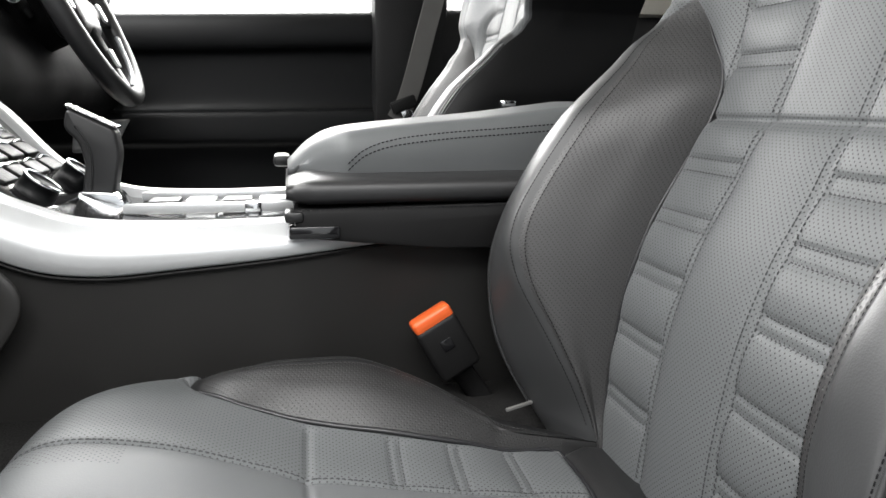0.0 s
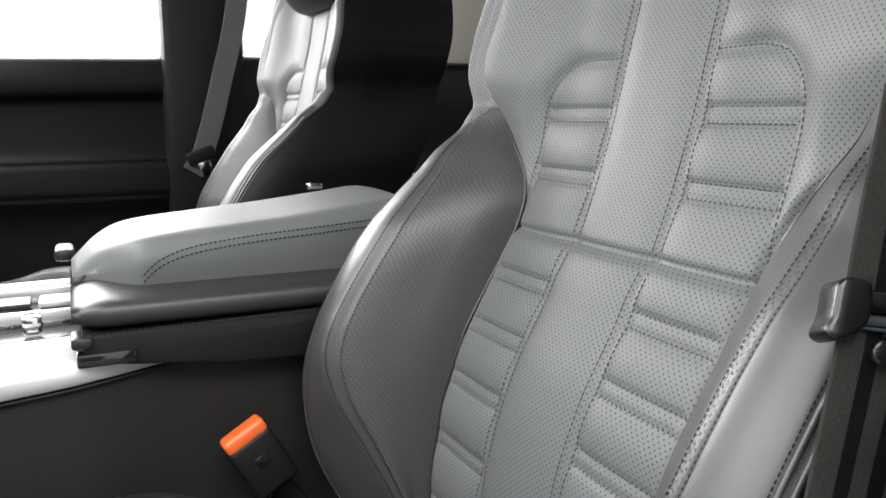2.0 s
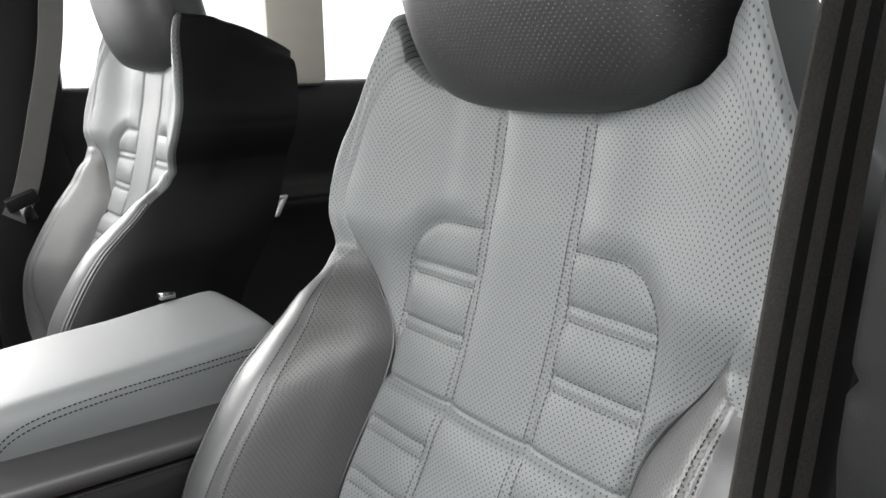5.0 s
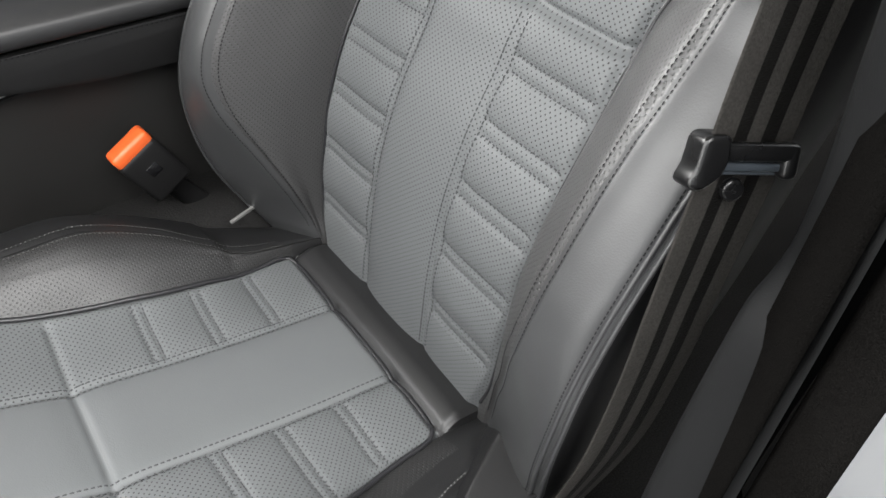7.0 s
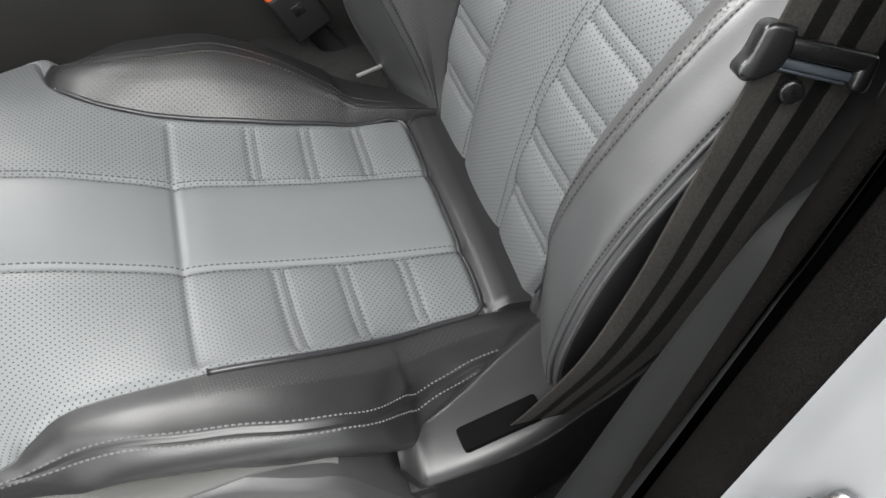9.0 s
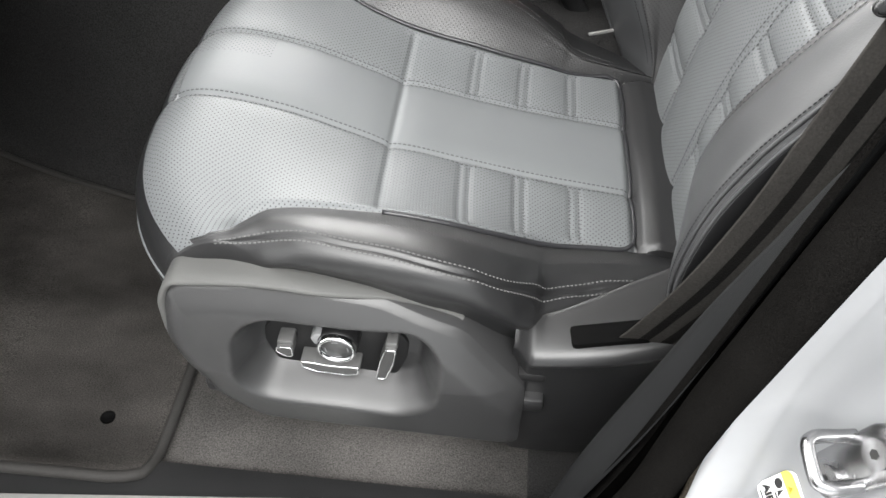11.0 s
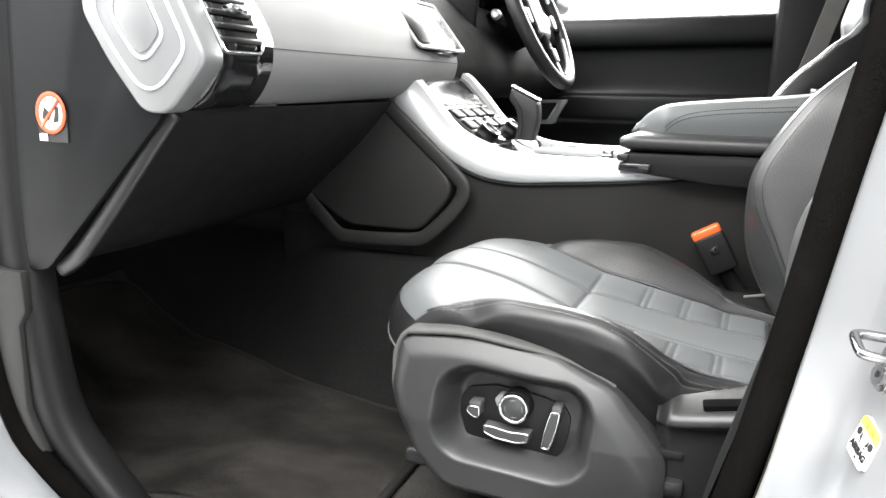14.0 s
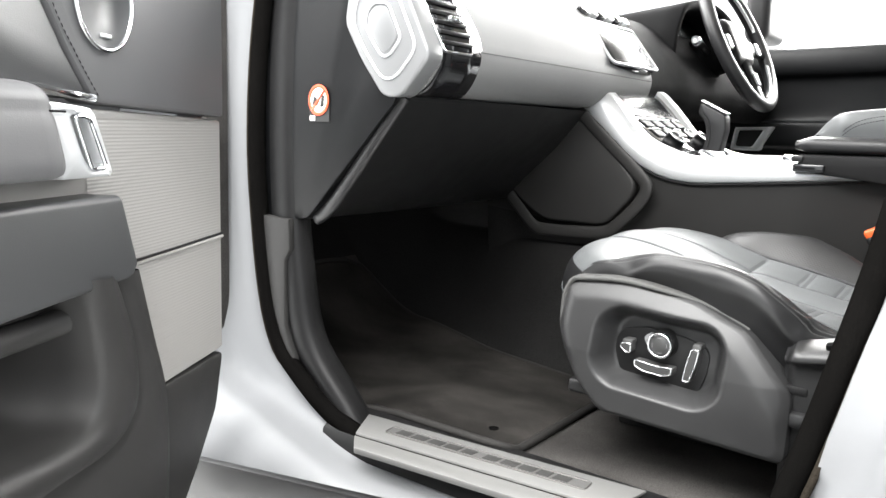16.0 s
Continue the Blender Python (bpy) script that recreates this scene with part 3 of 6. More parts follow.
def backrest_grid(c, door_side, nu=250, nv=290):
    zl = np.linspace(0.655, 1.196, nu)[:, None] * np.ones((1, nv))
    s = np.linspace(-1, 1, nv)[None, :] * np.ones((nu, 1))
    a = np.abs(s)
    wi = insert_edge(zl)
    w_in = wi * np.minimum(a / 0.6, 1)
    z_in = zl + crown(w_in) * step(1.09, 1.196, zl)
    d_in = insert_relief(w_in, zl)
    d0 = edge_relief(wi, zl)
    near = s * door_side > 0
    share = bolster_share(zl)
    ws = np.maximum(bolster_seam(zl, near), wi + 0.006)
    wo = np.maximum(outer_edge(zl, near), ws + 0.010)
    q = np.clip((a - 0.6) / 0.4, 0, 1) * 6
    full = np.where(near, 0.003, 0.025) * step(0.64, 0.76, zl) * step(1.045, 0.95, zl)
    top_seam, top_edge = np.where(near, 0.069, 0.107) * share, np.where(near, 0.060, 0.104) * flank_share(zl)
    cw = np.stack([wi, wi + np.where(near, 0.34, 0.30) * (ws - wi), ws, wo, wo + 0.003 + full, wo - 0.004 + 0.8 * full, wo - 0.03])
    cd = np.stack([d0, d0 + np.where(near, 0.50, 0.44) * top_seam, d0 + top_seam, d0 + top_edge, d0 + top_edge - 0.045, d0 * 0 - 0.05, d0 * 0 - 0.15])
    k = np.clip(q.astype(int), 0, 5)
    t = q - k

    def cat(cp):
        pick = lambda j: np.take_along_axis(cp, np.clip(k + j, 0, 6)[None], 0)[0]
        p0, p1, p2, p3 = pick(-1), pick(0), pick(1), pick(2)
        return 0.5 * (2 * p1 + (p2 - p0) * t + (2 * p0 - 5 * p1 + 4 * p2 - p3) * t**2 + (3 * p1 - p0 - 3 * p2 + p3) * t**3)

    outer = a > 0.6
    w = np.where(outer, cat(cw), w_in)
    d = np.where(outer, cat(cd), d_in)
    seam = np.where(outer, 0.0026 * bell(q - 1.9, 0.10) + 0.0030 * bell(q - 3.0, 0.10), 0) * step(1.06, 1.02, zl)
    d = d - seam
    z = np.where(outer, zl + crown(np.minimum(w, 0.21)) * step(1.09, 1.196, zl) + (0.03 * np.clip(q / 3, 0, 1) - 0.028 * np.clip((q - 3.6) / 2.4, 0, 1) ** 2) * step(1.08, 1.196, zl), z_in)
    x = back_profile(zl) - d
    P = np.stack([x, c + np.sign(s) * w, z], -1)
    # the top edge rolls over to the back
    top, extra = P[-1], []
    for ang in np.linspace(0.25, 1.75, 9):
        roll = top.copy()
        side = step(2.0, 4.0, q[-1])
        back = 0.032 * (1 - np.cos(ang)) + 0.02 * ang * 0.3
        roll[:, 0] += back * (1 - side)
        roll[:, 1] -= np.sign(s[-1]) * back * 1.6 * side
        roll[:, 2] += 0.020 * np.sin(ang) - 0.012 * ang
        extra.append(roll)
    P = np.concatenate([P, np.stack(extra)])
    pad = lambda A: np.concatenate([A, np.repeat(A[-1:], len(extra), 0)])
    return P, pad(s), pad(q), pad(np.where(outer, 9.0, w_in)), pad(zl)


def arc_uv(P, along):
    """Metres across each row of the grid from its middle, and the given metres along."""
    d = np.linalg.norm(np.diff(P, axis=1), axis=2)
    s = np.concatenate([np.zeros((len(P), 1)), np.cumsum(d, 1)], 1)
    s = s - s[:, [P.shape[1] // 2]]
    return np.stack([s, along * np.ones_like(s)], -1)


def face_mid(A):
    return (A[:-1, :-1] + A[1:, :-1] + A[1:, 1:] + A[:-1, 1:]) / 4


def surface_line(P, rows, cols):
    """Points and outward normals of the grid P along lists of (row, column) places."""
    a, b = P.shape[0] // 2, P.shape[1] // 2
    sign = 1 if np.dot(np.cross(P[a, b + 3] - P[a, b], P[a + 3, b] - P[a, b]), (-1, 0, 1)) > 0 else -1
    pts, nrm = [], []
    for r, q in zip(rows, cols):
        r0, q0 = int(np.clip(r, 1, P.shape[0] - 2)), int(np.clip(q, 1, P.shape[1] - 2))
        fr, fq = np.clip(r - r0, -1, 1), np.clip(q - q0, -1, 1)
        u, v = (P[r0 + 1, q0] - P[r0 - 1, q0]) / 2, (P[r0, q0 + 1] - P[r0, q0 - 1]) / 2
        n = np.cross(v, u) * sign
        n /= np.linalg.norm(n) + 1e-12
        pts.append(P[r0, q0] + fr * u + fq * v)
        nrm.append(n)
    return np.array(pts), np.array(nrm)


def backrest(root, c, fine, door_side):
    P, s, q, w, zl = backrest_grid(c, door_side, *((250, 500) if fine else (250, 290)))
    uv = arc_uv(P, zl * 1.12)
    fs, fq, fw, fz = face_mid(s), face_mid(q), face_mid(w), face_mid(zl)
    inner = np.abs(fs) < 0.6
    g = pad_gap(fw, fz)
    done = np.zeros(fs.shape, bool)

    def region(name, m, mat, label=""):
        nonlocal done
        m = m & ~done
        done |= m
        if m.any():
            return sheet_part(name, P, mat, root, label, m, uv)

    region("backrest_channel", inner & (fw < HC) & (fz < JOINT), PUNCHED, "punched grey leather strip down the middle of the backrest")
    for side in (-1, 1):
        lo = 0.0
        for hi in (*LOW_RIBS[::-1], JOINT):
            region("backrest_pad", inner & (fs * side > 0) & (fz > lo) & (fz <= hi), PUNCHED)
            lo = hi
        lo = JOINT
        for hi in (*HIGH_RIBS[::-1], 1.2):
            region("shoulder_pad", inner & (fs * side > 0) & (fw > HC) & (g < 0) & (fz > lo) & (fz <= hi), PUNCHED)
            lo = hi
    region("shoulder_panel", inner, PUNCHED, "punched grey leather shoulder panel")
    for side in (-1, 1):
        region("bolster", (fs * side > 0) & (fq < 1.9) & (fz < 1.062 - 0.008 * fq), SIDE_PUNCHED, "punched charcoal leather side bolster")
        region("bolster_facing", (fs * side > 0) & (fq < 3.0) & (fz < 1.071 - 0.013 * fq), FACING, "plain slate grey leather facing with sewn edges")
    for side in (-1, 1):
        region("shoulder_edge", (fs * side > 0) & (fq < 3.05) & (fz > 1.03), PUNCHED, "punched grey leather edge of the shoulder")
        region("flank_edge", (fs * side > 0) & (fq < 3.2), FACING, "plain slate grey leather edge of the bolster")
    for side in (-1, 1):
        region("back_shell", (fs * side > 0), SHELL_LEATHER, "plain black leather side of the backrest")
    # piping and thread
    nu, nv = P.shape[:2]
    mid, per = (nv - 1) / 2, 0.6 * (nv - 1) / 2
    row = lambda z: np.interp(z, zl[:241, 0], np.arange(241))
    for side in (-1, 1):
        rr = np.linspace(row(0.69), row(1.050), 120)
        pts, nrm = surface_line(P, rr, np.full(120, mid + side * (per + 1.0)))
        fade = np.minimum(1, (119.5 - np.arange(120)) / 14)
        part("piping", tube(pts + nrm * 0.0005, list(0.0016 * fade), 6), PIPING, root, "black piping between bolster and insert")
        for off in (-0.0042, 0.0042):
            for z0, z1 in ((0.69, JOINT - 0.006), (JOINT + 0.006, 1.19)):
                r2 = np.linspace(row(z0), row(z1), 90)
                z2 = np.interp(r2, np.arange(241), zl[:241, 0])
                c2 = mid + side * per * (HC + off) / insert_edge(z2)
                pts, nrm = surface_line(P, r2, c2)
                stitches("stitching", pts + nrm * 0.0002, nrm, GREY_THREAD, root, r=0.00045)
        for zc, top in [(z, False) for z in LOW_RIBS] + [(z, True) for z in HIGH_RIBS]:
            for e in (-0.0052, 0.0052):
                end = (insert_edge(np.array([zc]))[0] - 0.004) if not top else (0.124 if zc < 1.04 else 0.123)
                ws = np.linspace(HC + 0.006, end, 24)
                c2 = mid + side * per * ws / insert_edge(np.full(24, zc + e))
                pts, nrm = surface_line(P, np.full(24, row(zc + e)), c2)
                stitches("stitching", pts + nrm * 0.0002, nrm, GREY_THREAD, root, r=0.00045)
        edge = np.array([(HC + 0.004, 1.0925), (0.070, 1.0925), (0.090, 1.092), (0.108, 1.0865), (0.1195, 1.0765), (0.1265, 1.064), (0.1285, 1.05), (0.1285, 1.02), (0.1285, 0.985), (0.1285, JOINT + 0.01)])
        edge = curve_through(edge, 90)
        pts, nrm = surface_line(P, row(edge[:, 1]), mid + side * per * edge[:, 0] / insert_edge(edge[:, 1]))
        stitches("stitching", pts + nrm * 0.0002, nrm, GREY_THREAD, root, r=0.00045)
        for qq in (2.92, 3.10):
            r2 = np.linspace(row(0.70), row(1.020), 90)
            pts, nrm = surface_line(P, r2, np.full(90, mid + side * (per + qq / 6 * 0.4 * (nv - 1) / 2)))
            part("seam_welt", tube(pts + nrm * 0.0002, 0.0016, 8), FACING, root, "raised welt along the outer seam")
        for qq in (1.77, 2.03, 2.86, 3.14):
            r2 = np.linspace(row(0.70), row(1.058 - 0.012 * qq), 100)
            c2 = np.full(100, mid + side * (per + qq / 6 * 0.4 * (nv - 1) / 2))
            pts, nrm = surface_line(P, r2, c2)
            stitches("stitching", pts + nrm * 0.0003, nrm, THREAD, root, 0.0032, 0.0021, 0.00032)


CUSHION_RIBS, CROSS, REAR = (0.361, 0.408, 0.456), 0.297, 0.508


def cushion_edge(x, near):
    """Half width of the cushion's insert, on the door side and on the console side."""
    door = smooth_interp(x, [0.0, 0.118, 0.14, 0.165, 0.19, 0.22, 0.27, 0.31, 0.35, 0.39, 0.43, 0.47, 0.52, 0.6],
                         [0.207, 0.207, 0.204, 0.198, 0.187, 0.176, 0.171, 0.166, 0.162, 0.151, 0.134, 0.124, 0.119, 0.118])
    inner = smooth_interp(x, [0.0, 0.118, 0.15, 0.18, 0.21, 0.24, 0.28, 0.35, 0.40, 0.45, 0.50, 0.6], [0.207, 0.207, 0.203, 0.186, 0.152, 0.130, 0.118, 0.107, 0.106, 0.111, 0.118, 0.118])
    return np.where(near, door, inner)


def channel_edge(near):
    return np.where(near, 0.0555, 0.0385)


def cushion_grid(c, door_side, nu=240, nv=260):
    prof = curve_through([(0.585, 0.675), (0.54, 0.682), (0.50, 0.688), (0.40, 0.701), (0.297, 0.722), (0.21, 0.749), (0.148, 0.759), (0.115, 0.750), (0.095, 0.722), (0.095, 0.675), (0.112, 0.62)], nu)
    tx, tz = np.gradient(prof[:, 0]), np.gradient(prof[:, 1])
    ln = np.hypot(tx, tz)
    nx, nz = (tz / ln)[:, None], (-tx / ln)[:, None]
    xs, zs = prof[:, :1] * np.ones((1, nv)), prof[:, 1:] * np.ones((1, nv))
    rowno = np.arange(nu)[:, None]
    top = int(np.argmin(np.abs(prof[:, 0] - 0.118)))
    xx = np.where(rowno <= top, xs, 0.118)
    s = np.linspace(-1, 1, nv)[None, :] * np.ones((nu, 1))
    a = np.abs(s)
    near = s * door_side > 0
    wi = cushion_edge(xx, near)
    w_in = wi * np.minimum(a / 0.62, 1)
    hc = channel_edge(near)
    rear = step(CROSS - 0.002, CROSS + 0.002, xs)
    flat_part = step(REAR + 0.004, REAR - 0.002, xs)
    h = -0.0026 * bell(w_in - hc, 0.0034) * flat_part - 0.002 * bell(w_in - hc, 0.012) * flat_part
    h -= (0.0024 * bell(xs - CROSS, 0.0028) + 0.0026 * bell(xs - CROSS, 0.014)) * step(wi - 0.001, wi - 0.014, w_in)
    fade = step(wi - 0.001, wi - 0.014, w_in)
    col = step(hc, hc + 0.008, w_in) * rear * flat_part * fade
    for xc in CUSHION_RIBS:
        for e in (-0.0042, 0.0042):
            h -= col * 0.0014 * bell(xs - xc - e, 0.0018)
        h -= col * 0.0022 * bell(xs - xc, 0.013)
    h -= 0.006 * bell(xs - REAR, 0.004)
    h += 0.006 * step(REAR + 0.002, REAR + 0.02, xs)
    h += 0.004 * bell(w_in - 0.0, 0.05) * step(0.30, 0.2, xs)
    # the insert lifts towards the bolsters; the bolsters rise over it and fall to the sides
    he = np.where(near, smooth_interp(xx, [0.0, 0.15, 0.19, 0.22, 0.27, 0.31, 0.35, 0.39, 0.43, 0.47, 0.6], [0.0, 0.0, 0.003, 0.011, 0.025, 0.030, 0.029, 0.018, 0.001, -0.004, -0.003]),
                  smooth_interp(xx, [0.0, 0.18, 0.24, 0.30, 0.36, 0.42, 0.47, 0.6], [0.0, 0.0, 0.006, 0.009, 0.012, 0.008, 0.0, -0.002]))
    hs = np.where(near, smooth_interp(xx, [0.0, 0.13, 0.17, 0.208, 0.245, 0.278, 0.308, 0.337, 0.364, 0.391, 0.419, 0.45, 0.6], [0.0, 0.001, 0.006, 0.016, 0.030, 0.0405, 0.047, 0.050, 0.046, 0.034, 0.015, 0.002, -0.002]),
                  smooth_interp(xx, [0.0, 0.17, 0.20, 0.24, 0.28, 0.326, 0.36, 0.40, 0.44, 0.47, 0.6], [0.0, 0.0, 0.004, 0.020, 0.036, 0.046, 0.043, 0.034, 0.020, 0.009, 0.001]))
    ws = np.where(near, smooth_interp(xx, [0.0, 0.118, 0.17, 0.208, 0.245, 0.278, 0.308, 0.337, 0.364, 0.391, 0.419, 0.45, 0.50, 0.6], [0.211, 0.211, 0.210, 0.210, 0.214, 0.220, 0.223, 0.227, 0.225, 0.217, 0.200, 0.182, 0.165, 0.15]),
                  smooth_interp(xx, [0.0, 0.118, 0.16, 0.19, 0.22, 0.26, 0.30, 0.35, 0.40, 0.44, 0.48, 0.6], [0.211, 0.211, 0.207, 0.196, 0.178, 0.163, 0.160, 0.163, 0.154, 0.139, 0.128, 0.125]))
    wo = np.where(near, smooth_interp(xx, [0.0, 0.118, 0.17, 0.24, 0.30, 0.35, 0.40, 0.45, 0.52, 0.6], [0.215, 0.215, 0.219, 0.228, 0.235, 0.238, 0.230, 0.208, 0.180, 0.16]),
                  smooth_interp(xx, [0.0, 0.118, 0.17, 0.24, 0.35, 0.44, 0.52, 0.6], [0.215, 0.215, 0.214, 0.212, 0.212, 0.200, 0.175, 0.15]))
    h += he * (w_in / wi) ** 3 - 0.004 * bell(w_in - wi, 0.004) * step(0.13, 0.19, xs)
    h0 = he - 0.004 * step(0.13, 0.19, xs)
    q = np.clip((a - 0.62) / 0.38, 0, 1) * 5
    ws = np.maximum(ws, wi + 0.003)
    wo = np.maximum(wo, ws + 0.003)
    hb = np.minimum(hs - 0.034, 0.012)
    cw = np.stack([wi, 0.5 * (wi + ws), ws, wo - 0.002, wo - np.where(near, 0.016, 0.0), wo - 0.040])
    ch = np.stack([h0, 0.35 * he + 0.65 * hs + 0.002, hs, 0.55 * hs + 0.45 * hb, hb - 0.008, hb - 0.07])
    k = np.clip(q.astype(int), 0, 4)
    t = q - k

    def cat(cp):
        pick = lambda j: np.take_along_axis(cp, np.clip(k + j, 0, 5)[None], 0)[0]
        p0, p1, p2, p3 = pick(-1), pick(0), pick(1), pick(2)
        return 0.5 * (2 * p1 + (p2 - p0) * t + (2 * p0 - 5 * p1 + 4 * p2 - p3) * t**2 + (3 * p1 - p0 - 3 * p2 + p3) * t**3)

    outer = a > 0.62
    w = np.where(outer, cat(cw), w_in)
    h = np.where(outer, cat(ch), h) - np.where(outer, 0.0022 * bell(q - 2.0, 0.07), 0) * step(0.13, 0.17, xs)
    h += 0.0012 * np.sin(95 * xs + 160 * w + 3 * np.sin(60 * xs)) * np.where(outer & near, 1, 0) * step(0.33, 0.38, xs) * bell(q - 2.4, 1.2)
    front = np.where(rowno <= top, xs, 0.1)
    shift = 0.066 * np.clip(w / 0.215, 0, 1.1) ** 4.2 * step(0.27, 0.12, front)
    sag = np.where(near, 0.010, 0.020) * np.clip((w - 0.09) / 0.115, 0, 1.1) ** 2 * step(0.27, 0.18, front)
    x_top, z_top = xs + nx * h + shift, zs + nz * h - sag
    # the sides hang from the rounded front edge without a break
    x_side, z_side = xs + nx * np.minimum(h, 0) * 0.25 + shift, zs - sag + np.where(outer, np.minimum(cat(ch), 0), 0)
    soft = step(top - 0.12 * nu, top + 0.006 * nu, rowno * np.ones_like(s)) * np.where(outer, step(0.0, 0.9, q), 0)
    soft = np.where(rowno > top, np.where(outer, 1.0, 0.0), soft)
    x = x_top * (1 - soft) + x_side * soft
    z = np.where(rowno > top, zs - sag, z_top) * (1 - soft) + z_side * soft
    z = np.where(xs < 0.25, np.maximum(z, 0.606), z)
    P = np.stack([x, c + np.sign(s) * w, z], -1)
    return P, s, q, np.where(outer, 9.0, w_in), xs, rowno * np.ones_like(s)


def cushion(root, c, fine, door_side):
    P, s, q, w, xs, rn = cushion_grid(c, door_side, *((330, 420) if fine else (240, 260)))
    uv = arc_uv(P, xs - 0.6 * np.minimum(P[..., 2] - 0.7, 0))
    fs, fq, fw, fx = face_mid(s), face_mid(q), face_mid(w), face_mid(xs)
    inner = np.abs(fs) < 0.62
    done = np.zeros(fs.shape, bool)
    mids = face_mid(rn)
    top = int(np.argmin(np.abs(xs[:, 0] - 0.118) + (np.gradient(xs[:, 0]) > 0)))
    fhc = channel_edge(fs * door_side > 0)

    def region(name, m, mat, label=""):
        nonlocal done
        m = m & ~done
        done |= m
        if m.any():
            return sheet_part(name, P, mat, root, label, m, uv, flip=True)

    region("cushion_channel", inner & (fw < fhc) & (fx > CROSS) & (fx < REAR), LEATHER, "plain grey leather strip along the middle of the cushion")
    for side in (-1, 1):
        lo = CROSS
        for hi in (*CUSHION_RIBS, REAR):
            region("cushion_pad", inner & (fs * side > 0) & (fx > lo) & (fx <= hi), PUNCHED)
            lo = hi
    region("cushion_rear_roll", (fx >= REAR), SIDE_LEATHER, "plain charcoal leather roll at the cushion's rear")
    corner = (fs * door_side > 0) & ~inner & (fx < 0.150 + 0.012 * (fq - 2)) & (fq > 1.4)
    region("corner_patch", corner, SIDE_LEATHER, "charcoal leather corner under the cushion's front seam")
    for side in (-1, 1):
        region("front_skirt", (fs * side > 0) & (mids > top + 0.025 * len(xs)), SIDE_LEATHER, "charcoal leather front skirt under a sewn edge")
        region("cushion_front", (inner & (fw > fhc) | (mids > top - 0.004 * len(xs)) | (side != door_side) & (fx < 0.185)) & (fs * side > 0), PUNCHED, "punched grey leather front of the cushion")
    region("cushion_front_strip", inner, LEATHER)
    for side in (-1, 1):
        region("bolster_strip", (fs * side > 0) & (fq < np.where(fs * door_side > 0, 0.97, 1.9)) & (fx > np.where(fs * door_side > 0, 0.29, 0.205)), CUSHION_PUNCHED, "punched black leather inner face of the bolster")
        region("cushion_bolster", (fs * side > 0) & (fq < 2.0), SIDE_LEATHER, "charcoal leather cushion bolster with faint creases")
        region("cushion_side", (fs * side > 0), SIDE_LEATHER, "charcoal leather side of the cushion")
    nu, nv = P.shape[:2]
    mid, per = (nv - 1) / 2, 0.62 * (nv - 1) / 2
    top = int(np.argmin(xs[:, 0]))
    row = lambda x: np.interp(-x, -xs[:top, 0], np.arange(top))
    wi = lambda x, side: cushion_edge(np.maximum(x, 0.118), side == door_side)
    for side in (-1, 1):
        for off in (-0.004, 0.004):
            r2 = np.linspace(row(REAR - 0.004), row(0.112), 110)
            x2 = np.interp(r2, np.arange(nu), xs[:, 0])
            pts, nrm = surface_line(P, r2, mid + side * per * (float(channel_edge(side == door_side)) + off) / wi(x2, side))
            stitches("stitching", pts + nrm * 0.0002, nrm, GREY_THREAD, root, r=0.00045)
        for xc in CUSHION_RIBS:
            for e in (-0.0042, 0.0042):
                ws = np.linspace(float(channel_edge(side == door_side)) + 0.006, wi(np.array([xc]), side)[0] - 0.004, 24)
                pts, nrm = surface_line(P, np.full(24, row(xc + e)), mid + side * per * ws / wi(np.full(24, xc + e), side))
                stitches("stitching", pts + nrm * 0.0002, nrm, GREY_THREAD, root, r=0.00045)
        for qq in (1.82, 2.18):
            r2 = np.linspace(row(0.50), row(0.135 if side == door_side else 0.20), 110)
            pts, nrm = surface_line(P, r2, np.full(110, mid + side * (per + qq / 5 * 0.38 * (nv - 1) / 2)))
            stitches("stitching", pts + nrm * 0.0003, nrm, PALE_THREAD, root, 0.0036, 0.0025, 0.00045)
    ws = np.linspace(-0.90, 0.90, 160)
    pts, nrm = surface_line(P, np.full(160, top - 2.0), mid + ws * (per + 0.38 * (nv - 1) / 2 * 0.3))
    part("front_seam", tube(pts + nrm * 0.0004, 0.0011, 6), LEATHER, root, "grey sewn seam along the cushion's front edge")
    # black piping round the insert
    turn = [(0.493, 0.1215), (0.5035, 0.114), (0.508, 0.10), (0.508, 0.05)]
    half = lambda side: [(x, side * (float(wi(np.array([x]), side)[0]) + 0.001)) for x in (0.21, 0.24, 0.27, 0.30, 0.34, 0.38, 0.42, 0.45, 0.475)][3 if side == door_side else 0:] + [(x, side * w) for x, w in turn]
    bend = curve_through(half(-1) + [(0.508, 0.0)] + half(1)[::-1], 260)
    xr, ws = bend[:, 0], bend[:, 1]
    edge_w = np.where(ws < 0, wi(xr, -1), wi(xr, 1))
    pts, nrm = surface_line(P, row(xr), mid + np.sign(ws) * per * np.abs(ws) / edge_w)
    part("piping", tube(pts + nrm * 0.001, 0.0022, 6), PIPING, root, "black piping along the rear of the cushion")


